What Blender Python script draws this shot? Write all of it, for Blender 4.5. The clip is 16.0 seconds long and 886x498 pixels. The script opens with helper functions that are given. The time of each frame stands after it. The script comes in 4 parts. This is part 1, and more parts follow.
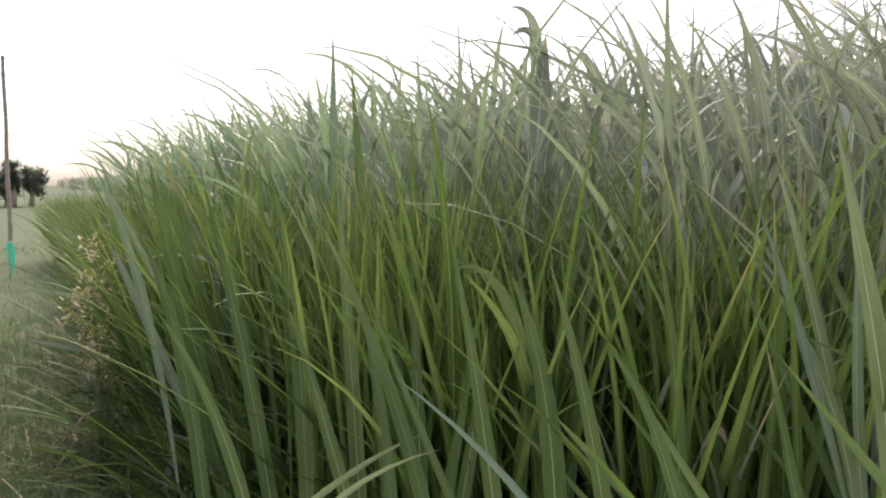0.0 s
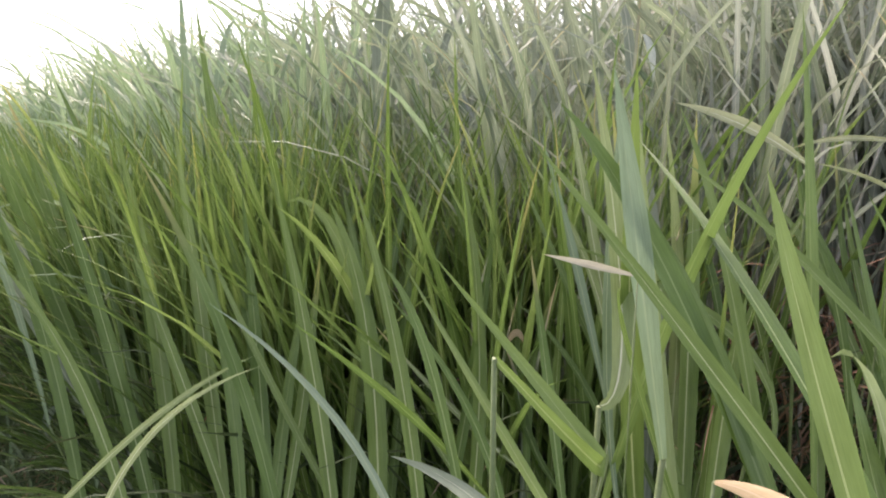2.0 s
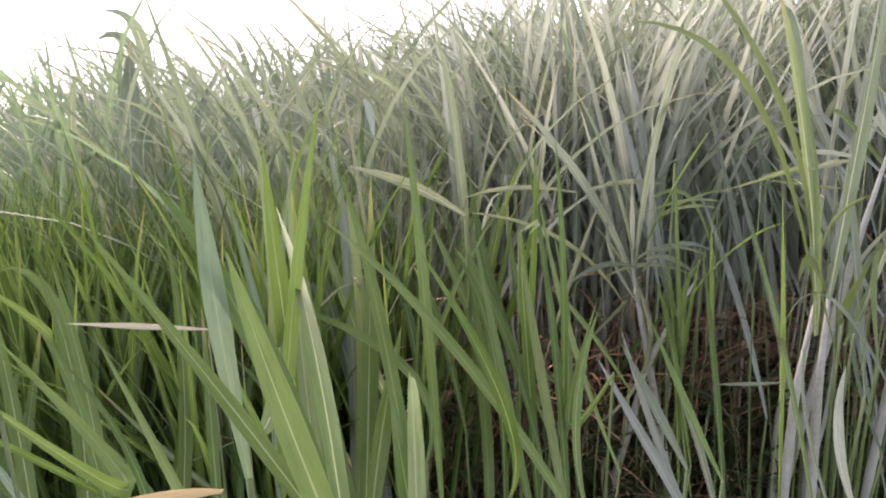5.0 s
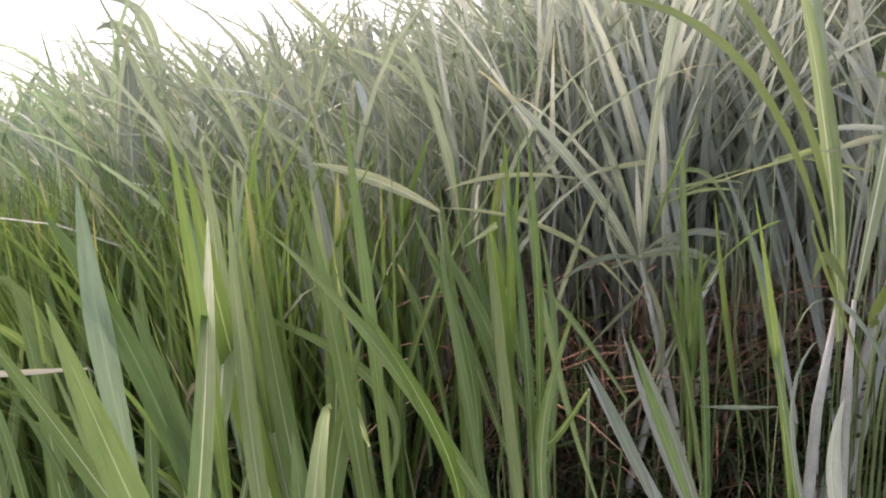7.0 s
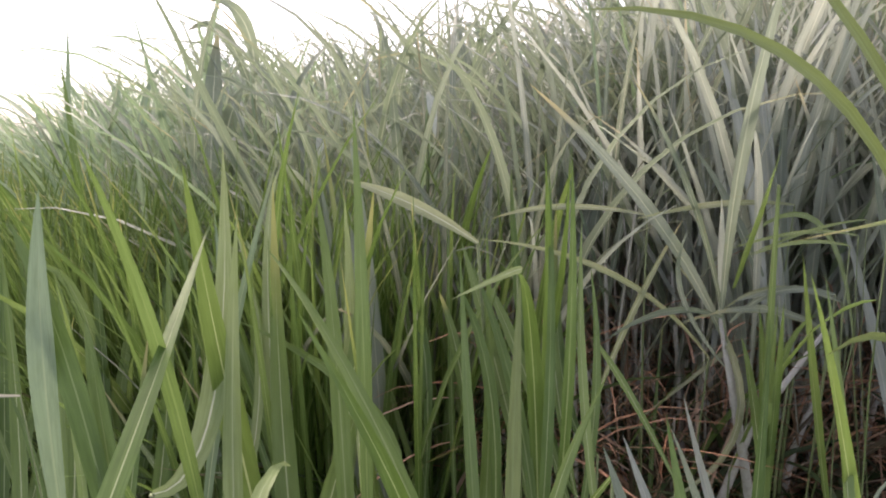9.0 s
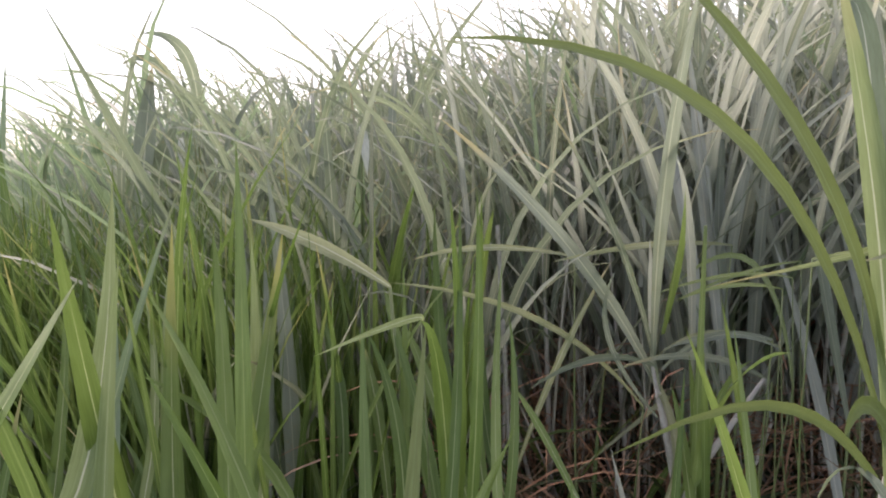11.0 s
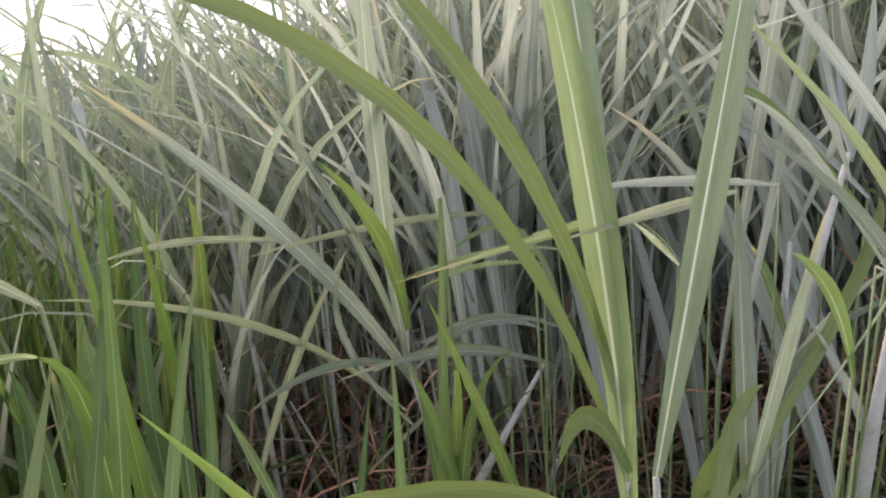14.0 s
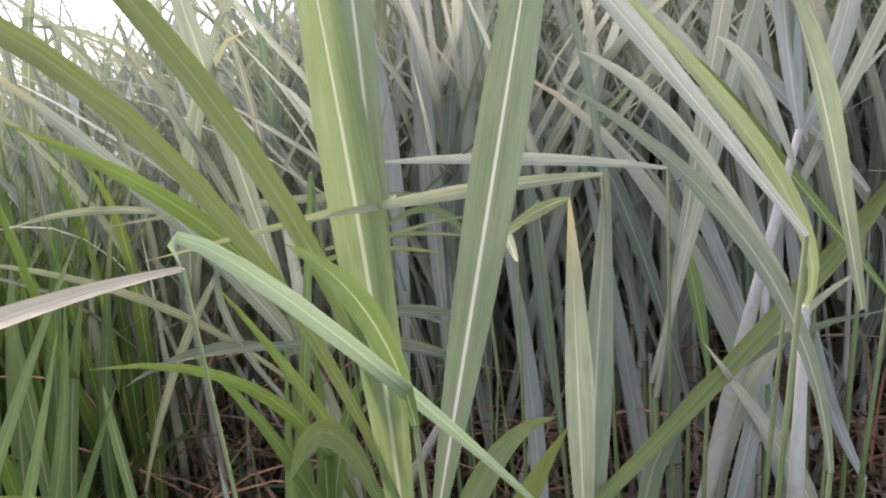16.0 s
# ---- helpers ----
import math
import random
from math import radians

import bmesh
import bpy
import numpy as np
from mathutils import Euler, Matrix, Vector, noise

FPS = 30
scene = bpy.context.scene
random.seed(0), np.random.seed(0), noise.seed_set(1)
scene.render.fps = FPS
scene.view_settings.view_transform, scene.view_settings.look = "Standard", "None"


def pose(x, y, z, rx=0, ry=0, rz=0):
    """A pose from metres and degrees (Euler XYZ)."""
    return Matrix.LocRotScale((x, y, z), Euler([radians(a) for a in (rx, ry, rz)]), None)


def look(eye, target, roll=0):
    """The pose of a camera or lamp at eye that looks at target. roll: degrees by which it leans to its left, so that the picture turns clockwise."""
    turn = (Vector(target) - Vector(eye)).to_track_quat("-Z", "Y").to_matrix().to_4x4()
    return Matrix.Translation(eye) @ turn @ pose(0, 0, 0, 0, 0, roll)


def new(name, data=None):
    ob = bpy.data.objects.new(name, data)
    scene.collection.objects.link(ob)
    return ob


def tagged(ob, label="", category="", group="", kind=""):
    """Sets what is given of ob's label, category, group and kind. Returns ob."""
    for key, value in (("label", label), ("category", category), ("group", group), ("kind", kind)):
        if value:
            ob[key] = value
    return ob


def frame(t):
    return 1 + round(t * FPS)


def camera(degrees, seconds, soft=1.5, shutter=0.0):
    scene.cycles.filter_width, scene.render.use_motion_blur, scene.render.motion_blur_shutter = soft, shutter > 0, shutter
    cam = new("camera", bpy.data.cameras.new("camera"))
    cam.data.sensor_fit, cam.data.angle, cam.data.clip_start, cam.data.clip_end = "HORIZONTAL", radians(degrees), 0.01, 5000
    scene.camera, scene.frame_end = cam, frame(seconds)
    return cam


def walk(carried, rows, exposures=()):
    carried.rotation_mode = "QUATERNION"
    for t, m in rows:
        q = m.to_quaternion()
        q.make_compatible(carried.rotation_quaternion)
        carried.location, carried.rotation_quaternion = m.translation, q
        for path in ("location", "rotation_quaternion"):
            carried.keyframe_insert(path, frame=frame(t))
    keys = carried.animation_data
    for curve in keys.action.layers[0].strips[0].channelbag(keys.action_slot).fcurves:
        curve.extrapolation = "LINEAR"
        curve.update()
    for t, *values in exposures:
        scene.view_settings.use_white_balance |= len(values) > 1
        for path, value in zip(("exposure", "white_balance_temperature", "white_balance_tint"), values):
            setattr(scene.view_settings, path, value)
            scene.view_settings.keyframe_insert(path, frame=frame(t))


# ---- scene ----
cam = camera(65.4, 16.0, soft=2.0)
PATH = [
    (0, (-0.008, -0.001, 1.306), (-0.020, 1.992, 1.133), 0.71),
    (0.5, (0.015, -0.037, 1.305), (0.005, 1.949, 1.068), 0.29),
    (1, (0.042, -0.053, 1.291), (0.116, 1.928, 1.025), 0.05),
    (1.5, (0.076, -0.087, 1.297), (0.197, 1.884, 0.981), 0.00),
    (2, (0.152, -0.108, 1.311), (0.382, 1.845, 0.945), -1.19),
    (2.5, (0.239, -0.169, 1.325), (0.467, 1.789, 0.993), -1.46),
    (3, (0.293, -0.230, 1.339), (0.552, 1.724, 1.001), -2.06),
    (3.5, (0.294, -0.282, 1.343), (0.657, 1.659, 1.024), -2.88),
    (4, (0.325, -0.320, 1.345), (0.859, 1.581, 1.028), -3.40),
    (4.5, (0.364, -0.334, 1.349), (0.987, 1.541, 1.041), -3.43),
    (5, (0.443, -0.328, 1.352), (1.038, 1.561, 1.072), -3.16),
    (5.2, (0.475, -0.313, 1.346), (1.072, 1.570, 1.030), -3.52),
    (7.3, (0.714, -0.265, 1.395), (1.033, 1.674, 1.022), -5.42),
    (7.5, (0.743, -0.259, 1.373), (1.031, 1.686, 1.008), -5.17),
    (8, (0.764, -0.233, 1.390), (0.861, 1.738, 1.060), -3.20),
    (8.5, (0.812, -0.201, 1.396), (0.802, 1.770, 1.058), -2.69),
    (8.7, (0.829, -0.181, 1.405), (0.814, 1.789, 1.061), -2.45),
    (10.8, (0.959, -0.086, 1.413), (0.974, 1.898, 1.167), -1.84),
    (11, (0.968, -0.086, 1.406), (1.005, 1.899, 1.165), -2.21),
    (11.5, (1.014, -0.078, 1.399), (1.068, 1.910, 1.181), -2.92),
    (12, (1.049, -0.073, 1.379), (1.078, 1.912, 1.136), -4.34),
    (12.5, (1.115, -0.009, 1.362), (1.203, 1.967, 1.066), -4.38),
    (13, (1.175, 0.069, 1.399), (1.342, 2.031, 1.049), -4.75),
    (13.5, (1.220, 0.111, 1.393), (1.517, 2.061, 1.059), -4.65),
    (14, (1.251, 0.102, 1.390), (1.567, 2.044, 1.033), -5.44),
    (14.5, (1.366, 0.113, 1.373), (1.483, 2.089, 1.086), -6.73),
    (15, (1.431, 0.085, 1.385), (1.443, 2.051, 1.019), -5.66),
    (15.5, (1.510, 0.115, 1.347), (1.438, 2.089, 1.031), -6.05),
    (16, (1.596, 0.174, 1.343), (1.457, 2.136, 0.982), -4.89),
]
walk(cam, [(t, look(eye, target, roll)) for t, eye, target, roll in PATH], [(0, 1.18, 7050, 20), (1, 1.57, 7050, 20.5), (1.5, 1.74, 7050, 21.5), (3, 1.87, 7050, 24.5), (5, 1.8, 7050, 25), (8, 1.74, 7050, 26), (11, 1.49, 7000, 25), (13.5, 1.68, 6950, 22), (16, 1.86, 6750, 25)])

# ---- light ----
SUN_AZ = radians(-5)          # ahead, behind the stand
SUN_EL = radians(58)
world = bpy.data.worlds.new("sky")
scene.world = world
world.use_nodes = True
wn = world.node_tree
wn.nodes.clear()
sky = wn.nodes.new("ShaderNodeTexSky")
sky.sky_type = 'NISHITA'
sky.sun_disc = False
sky.sun_elevation = SUN_EL
sky.sun_rotation = SUN_AZ
sky.air_density, sky.dust_density, sky.ozone_density = 0.8, 2.6, 0.5
bg = wn.nodes.new("ShaderNodeBackground")
bg.inputs["Strength"].default_value = 0.15
wo = wn.nodes.new("ShaderNodeOutputWorld")
haze = wn.nodes.new("ShaderNodeHueSaturation")          # thin white overcast
haze.inputs["Saturation"].default_value = 0.6
wn.links.new(sky.outputs[0], haze.inputs["Color"])
wn.links.new(haze.outputs[0], bg.inputs[0])
wn.links.new(bg.outputs[0], wo.inputs[0])

sun = new("sun", bpy.data.lights.new("sun", 'SUN'))
sun.data.energy = 1.8
sun.data.angle = radians(35)
sun.data.color = (1.0, 0.94, 0.84)
sun.matrix_world = look((math.sin(SUN_AZ) * 20, math.cos(SUN_AZ) * 20, math.tan(SUN_EL) * 20), (0, 0, 0))


# ---- materials ----
def mat(name):
    m = bpy.data.materials.new(name)
    m.use_nodes = True
    m.node_tree.nodes.clear()
    return m, m.node_tree


def nd(nt, kind, **inputs):
    n = nt.nodes.new(kind)
    for k, v in inputs.items():
        n.inputs[k.replace("_", " ")].default_value = v
    return n


def mth(nt, op, a, b=None, c=None):
    n = nt.nodes.new("ShaderNodeMath")
    n.operation = op
    for i, v in enumerate((a, b, c)):
        if v is None:
            continue
        if isinstance(v, (int, float)):
            n.inputs[i].default_value = v
        else:
            nt.links.new(v, n.inputs[i])
    return n.outputs[0]


def blend(nt, fac, a, b):
    n = nt.nodes.new("ShaderNodeMix")
    n.data_type = 'RGBA'
    for s, v in ((n.inputs[0], fac), (n.inputs[6], a), (n.inputs[7], b)):
        if isinstance(v, (int, float)):
            s.default_value = v
        elif isinstance(v, tuple):
            s.default_value = (*v, 1)
        else:
            nt.links.new(v, s)
    return n.outputs[2]


def ramp(nt, fac, stops):
    n = nt.nodes.new("ShaderNodeValToRGB")
    e = n.color_ramp.elements
    while len(e) < len(stops):
        e.new(0.5)
    for el, (p, c) in zip(e, stops):
        el.position, el.color = p, (*c, 1)
    nt.links.new(fac, n.inputs[0])
    return n.outputs[0]


def remap(nt, v, a, b, lo=0.0, hi=1.0):
    n = nt.nodes.new("ShaderNodeMapRange")
    n.interpolation_type = 'SMOOTHSTEP'
    nt.links.new(v, n.inputs[0])
    for i, q in zip((1, 2, 3, 4), (a, b, lo, hi)):
        n.inputs[i].default_value = q
    return n.outputs[0]


def leaf_material(name, tones, rib, tip, tip_share, gloss=0.42, thin=0.38, speck=0.0):
    """A blade of cane or grass: tones by chance from blade to blade, pale midrib, fine veins, a drying tip and edge."""
    m, nt = mat(name)
    uv = nt.nodes.new("ShaderNodeUVMap")
    uv.uv_map = "UVMap"
    sep = nt.nodes.new("ShaderNodeSeparateXYZ")
    nt.links.new(uv.outputs[0], sep.inputs[0])
    u, v = sep.outputs[0], sep.outputs[1]
    geo = nt.nodes.new("ShaderNodeNewGeometry")
    inf = nt.nodes.new("ShaderNodeObjectInfo")
    rnd = mth(nt, 'FRACT', mth(nt, 'ADD', geo.outputs["Random Per Island"], inf.outputs["Random"]))
    rnd2 = mth(nt, 'FRACT', mth(nt, 'MULTIPLY', rnd, 7.31))
    rnd3 = mth(nt, 'FRACT', mth(nt, 'MULTIPLY', rnd, 17.77))
    n = len(tones)
    col = ramp(nt, rnd, [(i / (n - 1), c) for i, c in enumerate(tones)])
    # long veins
    comb = nt.nodes.new("ShaderNodeCombineXYZ")
    nt.links.new(mth(nt, 'MULTIPLY', u, 26.0), comb.inputs[0])
    nt.links.new(mth(nt, 'MULTIPLY', v, 1.6), comb.inputs[1])
    nt.links.new(mth(nt, 'MULTIPLY', rnd, 90.0), comb.inputs[2])
    vein = nd(nt, "ShaderNodeTexNoise", Scale=1.0, Detail=2.0, Roughness=0.6)
    nt.links.new(comb.outputs[0], vein.inputs["Vector"])
    vf = remap(nt, vein.outputs[0], 0.3, 0.7)
    comb2 = nt.nodes.new("ShaderNodeCombineXYZ")
    nt.links.new(mth(nt, 'MULTIPLY', u, 5.0), comb2.inputs[0])
    nt.links.new(mth(nt, 'MULTIPLY', v, 9.0), comb2.inputs[1])
    nt.links.new(mth(nt, 'MULTIPLY', rnd, 55.0), comb2.inputs[2])
    streak = nd(nt, "ShaderNodeTexNoise", Scale=1.0, Detail=3.0, Roughness=0.65)
    nt.links.new(comb2.outputs[0], streak.inputs["Vector"])
    col = blend(nt, remap(nt, streak.outputs[0], 0.42, 0.72, 0.0, 0.4), col, (tones[0][0] * 0.55, tones[0][1] * 0.55, tones[0][2] * 0.5))
    col = blend(nt, remap(nt, streak.outputs[0], 0.5, 0.3, 0.0, 0.3), col, tuple(min(0.75, c * 1.25) for c in tones[-1]))
    col = blend(nt, mth(nt, 'MULTIPLY', vf, 0.32), col, (tones[0][0] * 0.45, tones[0][1] * 0.5, tones[0][2] * 0.45))
    # cloudy patches, in metres
    cloud = nd(nt, "ShaderNodeTexNoise", Scale=7.0, Detail=3.0, Roughness=0.55)
    nt.links.new(geo.outputs["Position"], cloud.inputs["Vector"])
    col = blend(nt, remap(nt, cloud.outputs[0], 0.42, 0.72, 0.0, 0.35), col, tones[-1])
    # drying tip and edges
    dry = remap(nt, mth(nt, 'ADD', v, mth(nt, 'MULTIPLY', cloud.outputs[0], 0.18)), 0.86, 1.06)
    dry = mth(nt, 'MULTIPLY', dry, remap(nt, rnd2, 1 - tip_share - 0.1, 1 - tip_share + 0.1))
    col = blend(nt, dry, col, tip)
    if speck:
        sp = nd(nt, "ShaderNodeTexNoise", Scale=160.0, Detail=1.0)
        nt.links.new(geo.outputs["Position"], sp.inputs["Vector"])
        spk = mth(nt, 'MULTIPLY', remap(nt, sp.outputs[0], 0.66, 0.74), remap(nt, cloud.outputs[0], 0.5, 0.6, 0, speck))
        col = blend(nt, spk, col, (0.28, 0.2, 0.09))
    # midrib
    off = mth(nt, 'ABSOLUTE', mth(nt, 'SUBTRACT', u, 0.5))
    wid = mth(nt, 'MULTIPLY', mth(nt, 'SUBTRACT', 1.06, v), 0.062)
    ribf = mth(nt, 'MULTIPLY', mth(nt, 'LESS_THAN', off, wid), remap(nt, v, 0.72, 0.97, 0.85, 0.0))
    ribf = mth(nt, 'MULTIPLY', ribf, remap(nt, rnd3, 0.1, 0.6, 0.4, 1.0))
    col = blend(nt, ribf, col, rib)
    p = nd(nt, "ShaderNodeBsdfPrincipled", Roughness=gloss)
    p.inputs["Specular IOR Level"].default_value = 0.45
    nt.links.new(col, p.inputs["Base Color"])
    bump = nd(nt, "ShaderNodeBump", Strength=0.25, Distance=0.002)
    nt.links.new(mth(nt, 'ADD', vein.outputs[0], ribf), bump.inputs["Height"])
    nt.links.new(bump.outputs[0], p.inputs["Normal"])
    tr = nt.nodes.new("ShaderNodeBsdfTranslucent")
    nt.links.new(blend(nt, 0.3, col, (tones[-1][0] * 1.2, tones[-1][1] * 1.2, tones[-1][2] * 0.9)), tr.inputs[0])
    mix = nt.nodes.new("ShaderNodeMixShader")
    mix.inputs[0].default_value = thin
    nt.links.new(p.outputs[0], mix.inputs[1])
    nt.links.new(tr.outputs[0], mix.inputs[2])
    out = nt.nodes.new("ShaderNodeOutputMaterial")
    nt.links.new(mix.outputs[0], out.inputs[0])
    return m


def rough_material(name, stops, scale, rough=0.85, bump=0.5, dist=0.01, detail=5.0):
    m, nt = mat(name)
    geo = nt.nodes.new("ShaderNodeNewGeometry")
    inf = nt.nodes.new("ShaderNodeObjectInfo")
    n1 = nd(nt, "ShaderNodeTexNoise", Scale=scale, Detail=detail, Roughness=0.62)
    n2 = nd(nt, "ShaderNodeTexNoise", Scale=scale * 9, Detail=3.0, Roughness=0.6)
    for n in (n1, n2):
        nt.links.new(geo.outputs["Position"], n.inputs["Vector"])
    f = mth(nt, 'ADD', mth(nt, 'MULTIPLY', n1.outputs[0], 0.65), mth(nt, 'MULTIPLY', n2.outputs[0], 0.35))
    rnd = mth(nt, 'FRACT', mth(nt, 'ADD', geo.outputs["Random Per Island"], inf.outputs["Random"]))
    f = mth(nt, 'ADD', f, mth(nt, 'MULTIPLY', mth(nt, 'SUBTRACT', rnd, 0.5), 0.16))
    col = ramp(nt, f, stops)
    p = nd(nt, "ShaderNodeBsdfPrincipled", Roughness=rough)
    nt.links.new(col, p.inputs["Base Color"])
    b = nd(nt, "ShaderNodeBump", Strength=bump, Distance=dist)
    nt.links.new(f, b.inputs["Height"])
    nt.links.new(b.outputs[0], p.inputs["Normal"])
    out = nt.nodes.new("ShaderNodeOutputMaterial")
    nt.links.new(p.outputs[0], out.inputs[0])
    return m


M_GREEN = leaf_material("young_blade", [(0.062, 0.12, 0.02), (0.084, 0.155, 0.029), (0.112, 0.192, 0.043), (0.158, 0.238, 0.08)],
                        (0.34, 0.42, 0.2), (0.42, 0.36, 0.16), 0.12, thin=0.34)
M_CANE = leaf_material("cane_blade", [(0.157, 0.203, 0.147), (0.22, 0.262, 0.206), (0.298, 0.335, 0.298), (0.228, 0.285, 0.185)],
                       (0.52, 0.55, 0.42), (0.48, 0.40, 0.22), 0.22, gloss=0.4, thin=0.42, speck=0.5)
M_FIELD = leaf_material("field_blade", [(0.165, 0.25, 0.14), (0.22, 0.312, 0.2), (0.295, 0.385, 0.285), (0.21, 0.3, 0.168)],
                        (0.44, 0.5, 0.32), (0.44, 0.38, 0.2), 0.15, gloss=0.38, thin=0.42, speck=0.3)
M_DEEP = leaf_material("deep_blade", [(0.14, 0.19, 0.055), (0.165, 0.215, 0.066), (0.195, 0.245, 0.085)],
                       (0.2, 0.27, 0.11), (0.36, 0.30, 0.13), 0.08, thin=0.25)
M_PALE = leaf_material("pale_blade", [(0.245, 0.33, 0.125), (0.30, 0.375, 0.165), (0.34, 0.405, 0.215)],
                       (0.76, 0.77, 0.6), (0.50, 0.42, 0.2), 0.2, thin=0.42)
M_BRIGHT = leaf_material("bright_blade", [(0.125, 0.2, 0.043), (0.155, 0.235, 0.06), (0.2, 0.285, 0.095)],
                         (0.5, 0.55, 0.3), (0.50, 0.46, 0.15), 0.15, thin=0.35)
M_ASH = leaf_material("ash_blade", [(0.325, 0.367, 0.308), (0.395, 0.437, 0.39), (0.458, 0.495, 0.457)],
                      (0.62, 0.63, 0.54), (0.50, 0.42, 0.26), 0.2, gloss=0.38, thin=0.42, speck=0.5)
M_LIGHT = leaf_material("light_blade", [(0.3, 0.34, 0.185), (0.355, 0.39, 0.235), (0.41, 0.43, 0.3)],
                        (0.62, 0.63, 0.5), (0.5, 0.44, 0.26), 0.2, gloss=0.4, thin=0.42, speck=0.4)
M_ASHRIB = leaf_material("ribbed_blade", [(0.185, 0.24, 0.15), (0.215, 0.27, 0.175)], (0.8, 0.8, 0.7), (0.50, 0.42, 0.26), 0.1, gloss=0.36, thin=0.3)
M_ORANGE = leaf_material("orange_blade", [(0.5, 0.34, 0.19), (0.54, 0.4, 0.25), (0.55, 0.43, 0.29)], (0.58, 0.47, 0.34), (0.4, 0.25, 0.12), 0.3, gloss=0.6, thin=0.3)
M_TAN = leaf_material("tan_blade", [(0.198, 0.228, 0.172), (0.282, 0.308, 0.268), (0.3, 0.308, 0.278), (0.2, 0.238, 0.167)],
                      (0.6, 0.56, 0.46), (0.42, 0.34, 0.22), 0.3, gloss=0.5, thin=0.42)
# near-white tone that paints the highlight on folded leaf tips
M_GLINT = leaf_material("fold_glint", [(0.55, 0.6, 0.55), (0.62, 0.66, 0.6)], (0.66, 0.68, 0.6), (0.5, 0.45, 0.3), 0.05, gloss=0.3, thin=0.3)
M_PEACH = leaf_material("folded_tip", [(0.47, 0.44, 0.35), (0.53, 0.49, 0.4)], (0.6, 0.55, 0.46), (0.4, 0.3, 0.2), 0.2, gloss=0.6, thin=0.3)
M_DRY = leaf_material("dry_blade", [(0.36, 0.27, 0.15), (0.48, 0.39, 0.25), (0.40, 0.22, 0.12), (0.30, 0.21, 0.13)],
                      (0.55, 0.47, 0.33), (0.3, 0.2, 0.1), 0.3, gloss=0.7, thin=0.25)
M_RUST = leaf_material("rust_blade", [(0.25, 0.105, 0.068), (0.30, 0.17, 0.115), (0.5, 0.235, 0.13), (0.24, 0.155, 0.11), (0.42, 0.34, 0.25)],
                       (0.45, 0.3, 0.2), (0.25, 0.12, 0.08), 0.3, gloss=0.65, thin=0.2)
# brown of dead leaves, with the hollow's shade darkened into the tones
M_SHADED_HUSK = leaf_material("shaded_husk_blade", [(0.085, 0.06, 0.042), (0.125, 0.095, 0.065), (0.17, 0.14, 0.10), (0.11, 0.085, 0.055)],
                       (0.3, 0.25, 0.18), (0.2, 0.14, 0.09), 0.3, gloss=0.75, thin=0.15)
M_STALK = rough_material("waxy_stalk", [(0.3, (0.26, 0.25, 0.2)), (0.5, (0.42, 0.41, 0.37)), (0.75, (0.56, 0.55, 0.52))], 14, 0.5, 0.2, 0.002)
M_STEM = rough_material("green_sheath", [(0.3, (0.08, 0.12, 0.035)), (0.5, (0.13, 0.17, 0.065)), (0.75, (0.20, 0.23, 0.11))], 14, 0.5, 0.2, 0.002)
M_BAMBOO = rough_material("weathered_bamboo", [(0.3, (0.20, 0.15, 0.11)), (0.55, (0.36, 0.29, 0.22)), (0.8, (0.45, 0.38, 0.29))], 9, 0.7, 0.3, 0.003)
M_TURF = leaf_material("turf_blade", [(0.11, 0.185, 0.07), (0.17, 0.2, 0.1), (0.135, 0.21, 0.085), (0.155, 0.23, 0.1)], (0.16, 0.2, 0.09), (0.26, 0.22, 0.12), 0.12, thin=0.25)
# tones lightened and greyed, translucency raised: distance haze put into the leaf colour
M_TREE = leaf_material("hazed_tree_leaf", [(0.17, 0.2, 0.17), (0.2, 0.23, 0.195), (0.22, 0.25, 0.215)], (0.08, 0.1, 0.05), (0.08, 0.07, 0.04), 0.1, thin=0.5)
M_SEED = leaf_material("seed_head", [(0.50, 0.42, 0.2), (0.58, 0.51, 0.3), (0.66, 0.6, 0.42)], (0.6, 0.55, 0.4), (0.4, 0.3, 0.15), 0.2, gloss=0.7, thin=0.3)
# cane green darkened in its tones: the shade inside the stand, as colour
M_SHADED = leaf_material("shaded_blade", [(0.04, 0.072, 0.026), (0.058, 0.095, 0.034), (0.08, 0.12, 0.046), (0.05, 0.075, 0.034)],
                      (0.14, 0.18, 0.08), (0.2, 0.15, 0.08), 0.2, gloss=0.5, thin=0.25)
M_TEAL = leaf_material("teal_plastic", [(0.02, 0.36, 0.27), (0.03, 0.42, 0.32)], (0.05, 0.45, 0.35), (0.03, 0.3, 0.25), 0.0, gloss=0.3, thin=0.5)
M_SOIL = rough_material("soil", [(0.3, (0.075, 0.058, 0.04)), (0.42, (0.06, 0.09, 0.036)), (0.58, (0.07, 0.105, 0.042)), (0.72, (0.15, 0.125, 0.085))], 1.6, 0.95, 0.8, 0.02)


